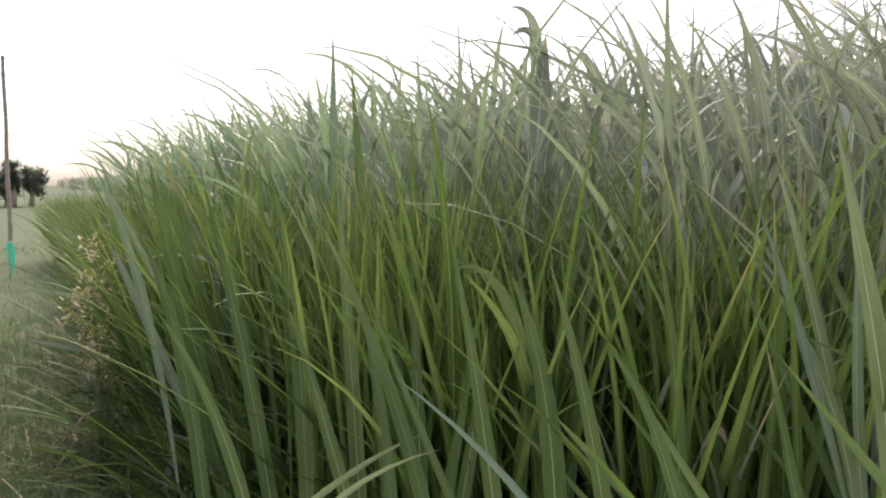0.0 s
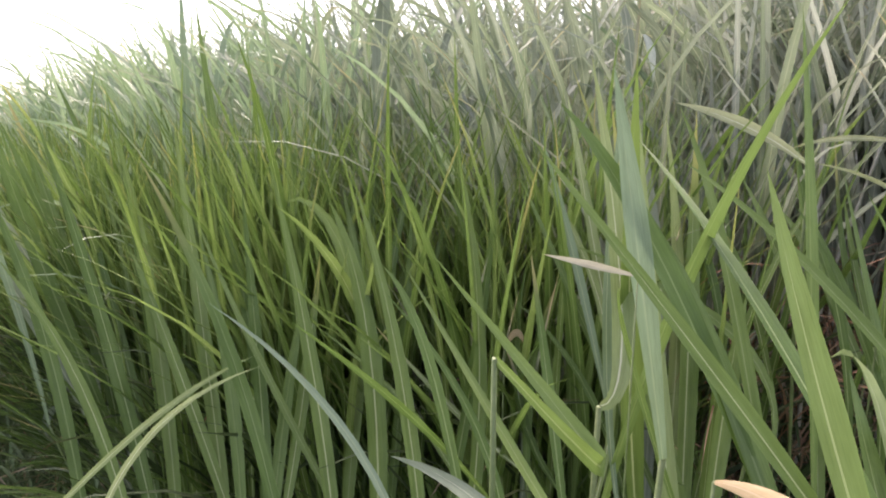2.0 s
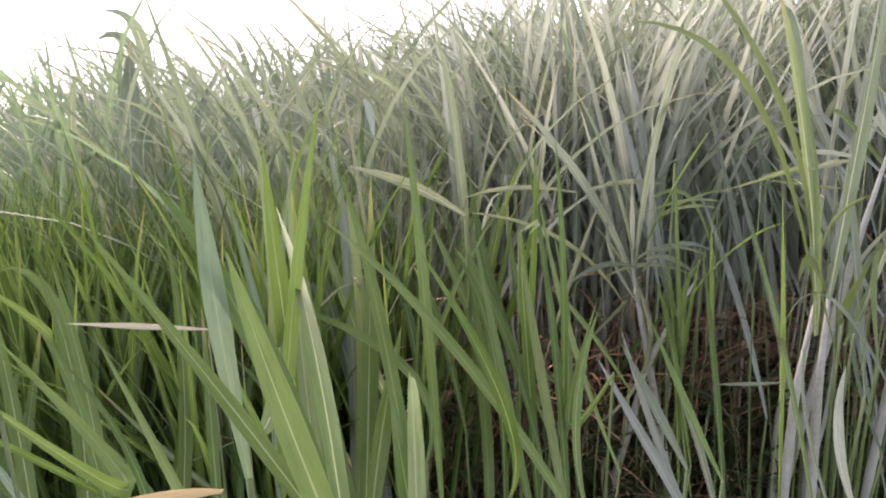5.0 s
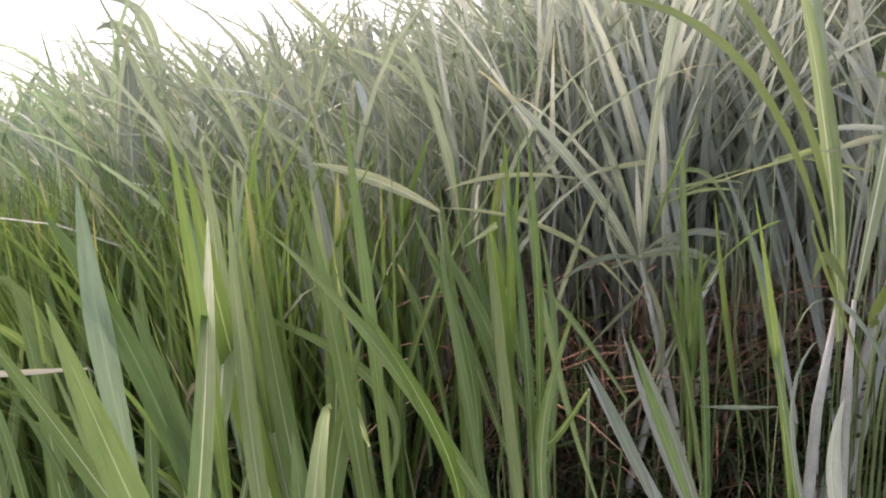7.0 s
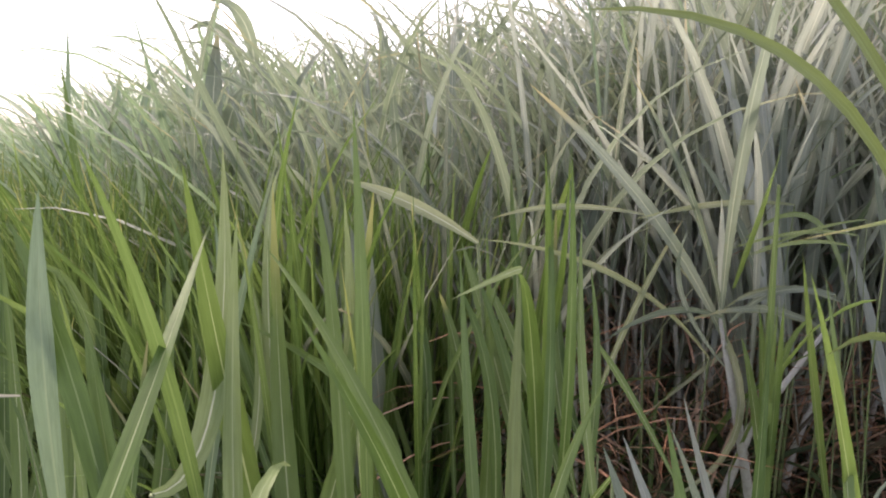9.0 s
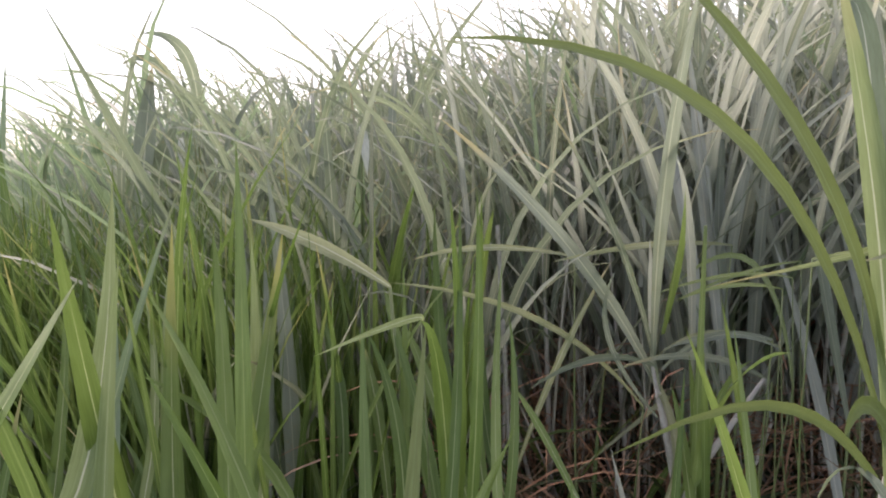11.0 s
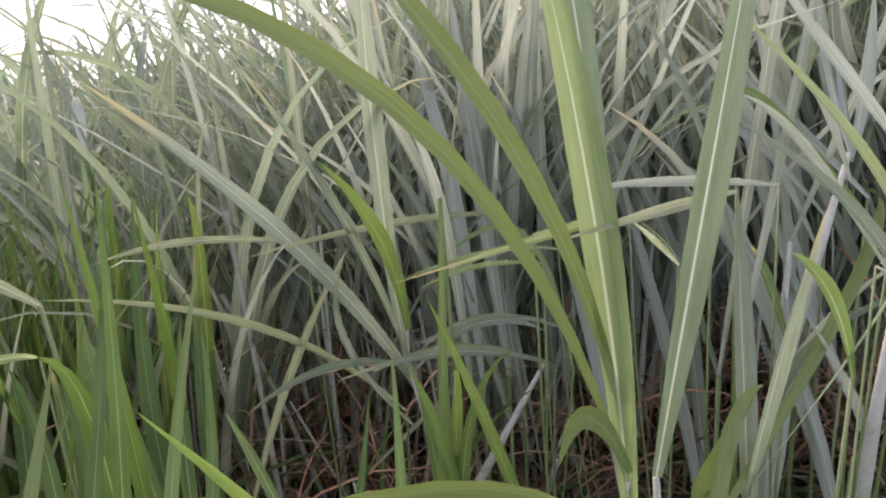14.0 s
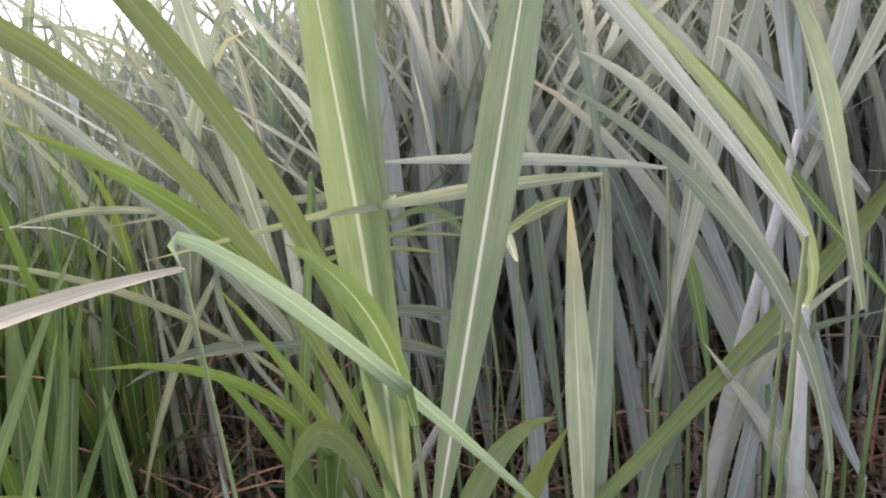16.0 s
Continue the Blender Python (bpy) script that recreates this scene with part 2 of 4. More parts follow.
# ---- blades ----
def ribbons(base, az, lean, bend, length, width, twist, segs, fold=0.3, power=1.7, roll0=0.0):
    """Long blades: vertices, quads and their (u, v). Each starts at base, leans from upright by lean and bends over by bend along its length."""
    base = np.asarray(base, float)
    n = len(base)
    az, lean, bend, length, width, twist, roll0 = (np.broadcast_to(np.asarray(q, float), (n,)) for q in (az, lean, bend, length, width, twist, roll0))
    s = np.linspace(0, 1, segs + 1)
    a = lean[:, None] + bend[:, None] * s[None] ** power
    hx, hy = np.cos(az)[:, None], np.sin(az)[:, None]
    t = np.stack((np.sin(a) * hx, np.sin(a) * hy, np.cos(a)), -1)
    step = (t[:, 1:] + t[:, :-1]) / 2 * (length[:, None, None] / segs)
    mid = np.concatenate((np.zeros((n, 1, 3)), np.cumsum(step, 1)), 1) + base[:, None]
    side = np.stack((-np.sin(az), np.cos(az), np.zeros(n)), -1)[:, None] * np.ones((1, segs + 1, 1))
    nor = np.cross(t, side)
    ang = roll0[:, None] + twist[:, None] * s[None]
    sd = side * np.cos(ang)[..., None] + nor * np.sin(ang)[..., None]
    nr = np.cross(t, sd)
    prof = np.minimum(1.0, 0.45 + 2.0 * s) * np.clip(1 - s ** 1.7, 0, 1)
    w = width[:, None] * prof[None] / 2
    left = mid - sd * w[..., None] + nr * (fold * w)[..., None]
    right = mid + sd * w[..., None] + nr * (fold * w)[..., None]
    v = np.stack((left, mid, right), 2).reshape(-1, 3)
    k = (segs + 1) * 3
    q = []
    for i in range(segs):
        for j in (0, 1):
            q.append((i * 3 + j, i * 3 + j + 1, i * 3 + j + 4, i * 3 + j + 3))
    q = np.array(q)
    faces = (q[None] + (np.arange(n) * k)[:, None, None]).reshape(-1, 4)
    uv1 = np.stack((np.tile((0, 0.5, 1.0), segs + 1), np.repeat(s, 3)), -1)
    uv = np.tile(uv1, (n, 1))
    return v, faces, uv


def blade_mesh(name, v, faces, uv, material):
    me = bpy.data.meshes.new(name)
    me.vertices.add(len(v))
    me.vertices.foreach_set("co", np.asarray(v, np.float32).ravel())
    me.loops.add(faces.size)
    me.loops.foreach_set("vertex_index", faces.astype(np.int32).ravel())
    me.polygons.add(len(faces))
    me.polygons.foreach_set("loop_start", np.arange(0, faces.size, 4, dtype=np.int32))
    me.polygons.foreach_set("use_smooth", np.ones(len(faces), bool))
    layer = me.uv_layers.new(name="UVMap")
    layer.data.foreach_set("uv", np.asarray(uv, np.float32)[faces.ravel()].ravel())
    me.materials.append(material)
    me.update()
    me.validate()
    return me


def part(name, me, parent, m=None, label=""):
    ob = new(name, me)
    ob.parent = parent
    if m is not None:
        ob.matrix_basis = m
    if label:
        tagged(ob, label)
    return ob


def tube_mesh(name, pts, radii, material, sides=7):
    """A round stalk through points, with a ring at each."""
    bm = bmesh.new()
    rings = []
    for i, (p, r) in enumerate(zip(pts, radii)):
        p = Vector(p)
        a, b = Vector(pts[max(0, i - 1)]), Vector(pts[min(len(pts) - 1, i + 1)])
        d = (b - a).normalized()
        x = d.orthogonal().normalized()
        y = d.cross(x)
        rings.append([bm.verts.new(p + (x * math.cos(k * 2 * math.pi / sides) + y * math.sin(k * 2 * math.pi / sides)) * r) for k in range(sides)])
    for r0, r1 in zip(rings, rings[1:]):
        for k in range(sides):
            f = bm.faces.new((r0[k], r0[(k + 1) % sides], r1[(k + 1) % sides], r1[k]))
            f.smooth = True
    bm.faces.new(rings[-1])
    bm.faces.new(rings[0][::-1])
    me = bpy.data.meshes.new(name)
    bm.to_mesh(me)
    bm.free()
    me.materials.append(material)
    return me


# ---- plan ----
rng = np.random.default_rng(31)
EDGE_X = (-60.0, -9.0, -5.0, -1.25, -0.35, 0.45, 1.2, 1.9, 2.6, 3.4, 9.0)
EDGE_Y = (92.0, 15.0, 9.1, 2.9, 1.75, 1.15, 1.15, 1.2, 1.0, 0.3, -6.0)


def edge(x):
    """The line, seen from above, where the field begins."""
    return np.interp(x, EDGE_X, EDGE_Y)


def ground_z(x, y):
    return 0.03 * np.sin(x * 1.3 + 0.4) * np.cos(y * 0.9) + 0.015 * np.sin(x * 4.1) * np.sin(y * 3.7)


def noise_keep(x, y):
    """Bare and grassy patches."""
    return 0.45 + 0.35 * np.sin(x * 2.1 + 1.3 * np.sin(y * 1.7)) + 0.25 * np.sin(y * 3.3 + x * 1.1)


def grow(n_try, x0, x1, y1, d0, d1):
    """Random places x0..x1 at d0..d1 behind the edge."""
    x = rng.uniform(x0, x1, n_try)
    d = rng.uniform(d0, d1, n_try)
    y = edge(x) + d
    ok = y < y1
    return x[ok], y[ok], d[ok]


def reach(base, az, lean, bend, length):
    """Where a blade's middle and tip come to."""
    a1, a2 = lean + bend * 0.25, lean + bend * 0.7
    h1, h2 = np.sin(a1) * length * 0.5, np.sin(a1) * length * 0.5 + np.sin(a2) * length * 0.5
    c, s = np.cos(az), np.sin(az)
    return base[:, :2] + np.stack((c * h1, s * h1), -1), base[:, :2] + np.stack((c * h2, s * h2), -1)


FREE_X = (-2.0, -0.6, 0.2, 1.0, 1.7, 2.2, 3.0)
FREE_Y = (2.6, 1.15, 0.75, 0.72, 0.82, 0.75, 0.1)


def keeps_clear(base, az, lean, bend, length):
    """True for blades that stay off the path, in front of which the nearest plants stand."""
    ok = np.ones(len(base), bool)
    for p in reach(base, az, lean, bend, length):
        ok &= p[:, 1] > np.interp(p[:, 0], FREE_X, FREE_Y)
    return ok


# ---- ground ----
def build_ground():
    n = 90
    g = np.linspace(-1, 1, n)
    r = np.sign(g) * (np.abs(g) ** 3) * 600 + g * 6
    xx, yy = np.meshgrid(r, r)
    zz = ground_z(xx, yy) * (np.hypot(xx, yy) < 40)
    v = np.stack((xx, yy + 2, zz), -1).reshape(-1, 3)
    idx = np.arange(n * n).reshape(n, n)
    f = np.stack((idx[:-1, :-1], idx[:-1, 1:], idx[1:, 1:], idx[1:, :-1]), -1).reshape(-1, 4)
    me = blade_mesh("ground", v, f, v[:, :2], M_SOIL)
    tagged(new("ground", me), "bare brown soil with thin grass and straw", "ground", kind="structure")


build_ground()


# ---- the field, uncounted blades ----
def field(name, label, x, y, top, leaves, segs, width, lean, bend, length, material, low=0.0, category="cane field", share=(0.2, 1.0), thin_out=0.96, drift=0.0, broaden=1.12, low_right=0.0):
    k = leaves
    n = len(x) * k
    left = np.repeat(x - 0.25 * y < -1.0, k)
    spire = (rng.uniform(0, 1, n) < np.where(left, 0.13, 0.06)) & np.repeat(y - edge(x) > 1.0, k)          # tips that stand above the rest
    bx, by, hh = np.repeat(x, k), np.repeat(y, k), np.repeat(top, k) + rng.normal(0, 0.06, n) + spire * rng.uniform(0.0, 0.08, n) * np.where(left, 2.0, 1.0)
    L = rng.uniform(*length, n)
    le, be = rng.uniform(*lean, n), rng.uniform(*bend, n)
    le, be = np.where(spire, le * 0.6, le), np.where(spire, be * 0.45, be)
    az = np.where(rng.uniform(0, 1, n) < drift, rng.normal(np.pi, 0.6, n), rng.uniform(0, 2 * np.pi, n))
    rise = L * (np.cos(le + be * 0.2) * 0.57 + np.cos(le + be * 0.7) * 0.41)
    z = np.maximum(np.where(bx > 0.8, max(low, low_right), low), (hh - rise) * rng.uniform(*share, n))
    base = np.stack((bx + rng.normal(0, 0.03, n), by + rng.normal(0, 0.03, n), z), -1)
    ok = keeps_clear(base, az, le, be, L)
    dd = by - edge(bx)
    hollow = (bx > 0.85) & (bx < 2.6) & (dd < 1.4) & (z + rise * 0.5 < 1.08) & (rng.uniform(0, 1, n) < thin_out)
    ok &= ~hollow
    ok &= ~((bx > 0.7) & (dd < 2.0) & (z + rise * 0.5 > 0.9) & (rng.uniform(0, 1, n) < 0.3))
    broad = rng.uniform(*width, n) * np.interp(bx, (0.5, 1.2), (1.0, broaden))
    v, q, uv = ribbons(base[ok], az[ok], le[ok], be[ok], L[ok], broad[ok], rng.normal(0, 0.7, n)[ok], segs)
    ob = new(name, blade_mesh(name, v, q, uv, material))
    return tagged(ob, label, category, kind="stuff")


def canopy(x, y):
    """Height of the field's top: lower young growth at the left front, taller cane to the right."""
    d = y - edge(x)
    return np.interp(d, (0, 0.6, 1.6, 6, 20), (1.44, 1.57, 1.78, 2.02, 2.35)) + np.interp(x - 0.25 * y, (-1.6, -1.1, -0.2, 0.3, 1.0, 1.9), (0.08, 0.13, 0.15, 0.18, 0.30, 0.40))


x, y, d = grow(3000, -4.5, 5.5, 6.0, 0.3, 3.6)
green = x < 0.15 + rng.normal(0, 0.35, len(x))
field("green_cane_stand", "dense fresh green cane leaves crossing in a standing field", x[green], y[green], canopy(x[green], y[green]), 8, 7, (0.016, 0.036),
      (0.04, 0.55), (0.0, 1.6), (0.45, 1.0), M_FIELD, drift=0.25)
x, y = x[~green], y[~green]
field("cane_stand", "dense grey-green cane leaves criss-crossing in a standing field", x, y, canopy(x, y), 8, 7, (0.016, 0.036),
      (0.04, 0.5), (0.0, 1.6), (0.5, 1.05), M_CANE, drift=0.3, low_right=0.7)
# withered leaves whose extra-dark brown deepens the shade under the stand
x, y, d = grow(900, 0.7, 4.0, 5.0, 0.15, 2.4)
field("dead_undergrowth", "dull brown withered leaves under the stand, darkened to give its shade", x, y, np.full(len(x), 0.95), 8, 6, (0.012, 0.03),
      (0.0, 0.7), (0.0, 1.4), (0.4, 0.9), M_SHADED_HUSK, 0.0, "dead leaves", (0.0, 0.9), 0.5)
# inner leaves in the darkened green, so gaps between blades read as shade
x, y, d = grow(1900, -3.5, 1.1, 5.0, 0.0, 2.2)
field("cane_undergrowth", "cane leaves coloured dark green to give the shade inside the stand", x, y, canopy(x, y) * 0.56, 8, 6, (0.012, 0.03),
      (0.0, 0.6), (0.0, 1.4), (0.4, 0.9), M_SHADED, 0.0, "cane field", (0.0, 0.9))
x, y, d = grow(1300, 0.3, 5.0, 5.0, 0.15, 2.6)
field("tan_cane_leaves", "upright tan and grey cane leaves and bare stems deep in the stand", x, y, canopy(x, y) * 0.7, 6, 6, (0.010, 0.026),
      (0.0, 0.5), (0.0, 0.9), (0.5, 1.1), M_TAN, 0.0, "cane field", (0.35, 1.0), low_right=0.66)
x, y, d = grow(1000, 1.4, 5.0, 4.0, 0.1, 1.6)
field("pale_cane_leaves", "pale waxy grey cane leaves crossing in the tall stand", x, y, canopy(x, y) + 0.05, 6, 7, (0.016, 0.034),
      (0.05, 0.65), (0.0, 1.0), (0.6, 1.1), M_ASH, 0.0, "cane field", (0.4, 1.0), low_right=0.75)
x, y, d = grow(1500, -3.0, 4.5, 4.0, 0.1, 2.0)
field("dead_cane_leaves", "brown and rust dead leaves hanging low among the stalks", x, y, np.full(len(x), 0.7), 5, 6, (0.006, 0.016),
      (0.3, 1.6), (0.3, 1.8), (0.2, 0.5), M_RUST, 0.0, "dead leaves", (0.0, 0.9), 0.0)
x, y, d = grow(650, 0.9, 2.6, 3.5, 0.0, 0.85)
field("withered_cane_leaves", "thin rust-red and brown withered leaves tangled in the hollow", x, y, np.full(len(x), 0.95), 6, 6, (0.003, 0.008),
      (0.1, 1.3), (0.2, 1.8), (0.2, 0.6), M_RUST, 0.0, "dead leaves", (0.2, 1.0), 0.0)
# the same darkened green carries the hollow's shade
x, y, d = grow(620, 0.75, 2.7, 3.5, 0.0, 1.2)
field("low_cane_leaves", "arching cane leaves low in the hollow, its shade put into their dark green", x, y, np.full(len(x), 0.72), 5, 7, (0.014, 0.03),
      (0.1, 0.7), (0.6, 2.2), (0.35, 0.8), M_SHADED, 0.0, "cane field", (0.0, 0.9), 0.0)
x, y, d = grow(5200, -16, 9, 16, 3.4, 13)
field("distant_cane", "grey-green cane tops receding over the field", x, y, canopy(x, y), 7, 5, (0.018, 0.036),
      (0.08, 0.65), (0.2, 2.0), (0.5, 1.0), M_FIELD, 0.6, drift=0.2)
x, y, d = grow(9000, -75, 25, 95, 12, 70)
field("far_cane", "cane tops far off along the skyline", x, y, canopy(x, y), 4, 4, (0.05, 0.12),
      (0.05, 0.5), (0.0, 0.9), (0.8, 1.3), M_CANE, 0.65, drift=0.4)
x, y, d = grow(1500, -7, 1.5, 12, 0.0, 1.7)
field("young_grass", "bright green upright young cane shoots along the field edge", x, y, np.full(len(x), 1.3), 8, 7, (0.013, 0.029),
      (0.0, 0.42), (0.0, 1.1), (0.6, 1.2), M_GREEN, 0.0, "grass", (0.0, 0.6), drift=0.35)

x, y, d = grow(165, -1.7, 1.0, 6, -0.12, 0.5)
field("tall_young_grass", "fresh green upright cane shoots standing close in front of the stand", x, y, np.full(len(x), 1.4), 7, 7, (0.012, 0.026),
      (0.0, 0.26), (0.0, 0.7), (0.6, 1.1), M_GREEN, 0.0, "grass", (0.65, 1.0))
x, y, d = grow(125, -1.7, 0.95, 6, -0.12, 0.4)
field("bright_young_grass", "yellow-green upright cane shoots standing close in front of the stand", x, y, np.full(len(x), 1.34), 6, 7, (0.012, 0.026),
      (0.0, 0.26), (0.0, 0.7), (0.6, 1.1), M_BRIGHT, 0.0, "grass", (0.65, 1.0))


def thin_stems(name, label, x, y, top, radius, material):
    """Upright bare stems, five-sided, a little bowed."""
    n = len(x)
    s = np.linspace(0, 1, 6)
    lean, bow, az = rng.normal(0, 0.14, n), rng.normal(0, 0.14, n), rng.uniform(0, 6.28, n)
    off = (lean[:, None] * s + bow[:, None] * s * s) * top[:, None]
    c = np.stack((x[:, None] + off * np.cos(az)[:, None], y[:, None] + off * np.sin(az)[:, None], top[:, None] * s), -1)
    k = np.arange(5) * 2 * np.pi / 5
    ring = np.stack((np.cos(k), np.sin(k), 0 * k), -1)
    r = rng.uniform(*radius, n)[:, None] * (1 - 0.35 * s)
    v = (c[:, :, None] + ring[None, None] * r[:, :, None, None]).reshape(-1, 3)
    f = np.array([(i * 5 + j, i * 5 + (j + 1) % 5, i * 5 + 5 + (j + 1) % 5, i * 5 + 5 + j) for i in range(5) for j in range(5)])
    faces = (f[None] + (np.arange(n) * 30)[:, None, None]).reshape(-1, 4)
    return tagged(new(name, blade_mesh(name, v, faces, v[:, :2], material)), label, "cane stems", kind="stuff")


x, y, d = grow(380, 0.8, 3.6, 4.5, 0.1, 1.7)
thin_stems("bare_cane_stems", "thin grey waxy cane stems standing close together", x, y, canopy(x, y) * rng.uniform(0.35, 0.75, len(x)), (0.003, 0.007), M_STALK)


# ---- single plants along the edge ----
def bend_blade(a, c, b, width, segs=12, fold=0.32):
    """A blade from a to b, drawn towards c, its face turned to the path."""
    a, c, b = (np.array(q, float) for q in (a, c, b))
    s = np.linspace(0, 1, segs + 1)[:, None]
    mid = a * (1 - s) ** 2 + c * 2 * s * (1 - s) + b * s ** 2
    t = 2 * (1 - s) * (c - a) + 2 * s * (b - c)
    t /= np.linalg.norm(t, axis=1, keepdims=True)
    face = np.array((0.15, -1.0, 0.25))
    sd = np.cross(t, face)
    sd /= np.linalg.norm(sd, axis=1, keepdims=True) + 1e-9
    nr = np.cross(sd, t)
    s1 = s[:, 0]
    w = (width / 2 * np.minimum(1.0, 0.22 + 1.4 * s1) * np.clip(1 - s1 ** 2.0, 0, 1) ** 0.9 * 1.32)[:, None]
    v = np.stack((mid - sd * w + nr * fold * w, mid, mid + sd * w + nr * fold * w), 1).reshape(-1, 3)
    f = np.array([(i * 3 + j, i * 3 + j + 1, i * 3 + j + 4, i * 3 + j + 3) for i in range(segs) for j in (0, 1)])
    uv = np.stack((np.tile((0, 0.5, 1.0), segs + 1), np.repeat(s1, 3)), -1)
    return v, f, uv


def rooted(name, label, category, leaves, radius, stem_material, single, stand=None):
    base = np.array([l[0] for l in leaves])
    foot = Vector((float(np.median(base[:, 0])), float(np.median(base[:, 1])) + 0.12, 0.0))
    if stand:
        foot = Vector((*stand, 0.0))
    root = new(name)
    root.location = foot
    tagged(root, label, category, "plants along the field edge")
    for a, c, b, w, material in leaves:
        o = np.array(foot)
        v, f, uv = bend_blade(np.array(a) - o, np.array(c) - o, np.array(b) - o, w)
        part("leaf", blade_mesh("leaf", v, f, uv, material), root)
    tops = [Vector(l[0]) - foot for l in leaves]
    loose = list(range(len(leaves)))
    if single:
        mid = tops[0]
        bow = 0.02 if stand else 0.18
        pts = [Vector((0, 0, 0)), Vector((mid.x * (0.45 - bow), mid.y * (0.45 - bow), mid.z * 0.45)), Vector((mid.x * (0.8 - bow), mid.y * (0.8 - bow), mid.z * 0.8)), mid]
        part("stalk", tube_mesh("stalk", pts, [radius, radius, radius * 0.8, radius * 0.3], stem_material, 8), root)
        loose = [i for i in loose if (Vector((tops[i].x, tops[i].y, 0)) - Vector((mid.x, mid.y, 0))).length > 0.06]
    for i in loose:
        top = tops[i]
        r = min(0.005, leaves[i][3] * 0.16)
        pts = [Vector((top.x * 0.5, top.y * 0.5, 0)), Vector((top.x * 0.75, top.y * 0.8 + 0.03, top.z * 0.4)), Vector((top.x * 0.95, top.y * 0.95 + 0.02, top.z * 0.8)), top]
        part("sheath", tube_mesh("sheath", pts, (r, r, r * 0.9, r * 0.7), M_STEM, 6), root)
    return root


def cane(label, leaves, stand=None):
    return rooted("sugarcane_plant", label, "cane plant", leaves, 0.011, M_STALK, True, stand)


def tuft(label, leaves, stand=None):
    return rooted("cane_shoot", label, "cane shoot", leaves, 0.005, M_STEM, False, stand)


cane("tall cane plant with broad arching yellow-green leaves and pale midribs", [
    ((1.508, 0.693, 1.028), (1.371, 0.667, 1.548), (0.979, 0.508, 1.512), 0.019, M_DEEP),
    ((1.513, 0.707, 1.061), (1.456, 0.653, 1.422), (1.151, 0.643, 1.666), 0.021, M_DEEP),
    ((1.509, 0.702, 1.119), (1.503, 0.755, 1.671), (1.479, 0.766, 1.568), 0.034, M_ASHRIB),
    ((1.536, 0.656, 0.900), (1.383, 0.627, 1.200), (1.033, 0.169, 1.291), 0.012, M_DEEP),
    ((1.508, 0.692, 0.960), (1.505, 0.690, 1.290), (1.452, 0.745, 1.640), 0.045, M_PALE),
    ((1.497, 0.660, 1.056), (1.459, 0.675, 1.164), (1.427, 0.654, 1.077), 0.023, M_DEEP),
    ((1.431, 0.442, 0.889), (1.402, 0.590, 1.203), (1.401, 0.667, 0.984), 0.013, M_CANE),
])
cane("forked grey-green cane plant with a spread of long narrow leaves", [
    ((1.340, 1.057, 1.055), (1.340, 1.057, 1.155), (1.330, 1.037, 1.275), 0.016, M_ASH),
    ((1.362, 1.068, 0.986), (1.248, 1.018, 1.249), (0.990, 0.970, 1.478), 0.026, M_CANE),
    ((1.354, 1.055, 1.005), (1.293, 1.015, 1.291), (1.161, 1.004, 1.487), 0.013, M_CANE),
    ((1.336, 1.040, 1.060), (1.307, 0.941, 1.385), (1.312, 0.772, 1.633), 0.026, M_CANE),
    ((1.338, 0.998, 1.121), (1.323, 0.876, 1.276), (1.248, 0.661, 1.371), 0.022, M_BRIGHT),
    ((1.346, 1.026, 1.053), (1.443, 1.038, 1.147), (1.546, 1.027, 1.078), 0.014, M_CANE),
    ((1.337, 1.027, 1.059), (1.236, 1.012, 1.113), (1.116, 0.980, 1.044), 0.013, M_CANE),
    ((1.335, 1.016, 0.975), (1.205, 1.015, 1.132), (1.266, 1.004, 1.229), 0.011, M_CANE),
], (1.534, 1.085))
tuft("bright green young shoot with three upright blades", [
    ((1.350, 0.904, 0.591), (1.384, 0.949, 0.931), (1.371, 0.971, 1.094), 0.023, M_BRIGHT),
    ((1.381, 0.896, 0.531), (1.345, 0.963, 1.032), (1.473, 0.969, 1.082), 0.018, M_BRIGHT),
    ((1.363, 0.878, 0.642), (1.358, 0.937, 0.958), (1.340, 0.966, 1.048), 0.019, M_BRIGHT),
    ((1.549, 1.010, 0.566), (1.426, 0.906, 1.004), (1.338, 0.775, 1.221), 0.018, M_BRIGHT),
    ((1.415, 1.018, 0.603), (1.373, 0.906, 0.990), (1.311, 0.767, 1.156), 0.018, M_GREEN),
])
tuft("long arching grey cane leaf hanging over the shoots", [
    ((0.903, 0.973, 1.222), (0.800, 0.979, 1.301), (0.681, 1.018, 1.333), 0.024, M_LIGHT),
    ((1.333, 1.084, 0.968), (1.174, 1.029, 1.190), (0.896, 0.968, 1.230), 0.012, M_LIGHT),
])
tuft("dark green upright clump of cane shoots with a snapped blade", [
    ((0.971, 0.813, 0.526), (0.997, 0.929, 1.164), (0.951, 0.814, 1.203), 0.028, M_GREEN),
    ((0.952, 0.824, 1.198), (0.970, 0.723, 1.242), (0.852, 0.564, 1.228), 0.010, M_PALE),
    ((0.974, 0.739, 0.719), (1.030, 0.782, 1.045), (1.033, 0.827, 1.376), 0.018, M_GREEN),
    ((1.045, 0.649, 0.794), (1.030, 0.825, 0.995), (1.083, 1.009, 1.252), 0.016, M_BRIGHT),
    ((0.896, 0.810, 0.699), (0.947, 0.891, 1.023), (0.863, 0.949, 1.164), 0.022, M_GREEN),
    ((1.018, 0.812, 0.724), (1.100, 0.882, 0.969), (1.084, 0.949, 1.181), 0.017, M_GREEN),
    ((0.968, 0.790, 0.743), (0.978, 0.895, 0.965), (0.892, 1.002, 1.186), 0.022, M_GREEN),
])
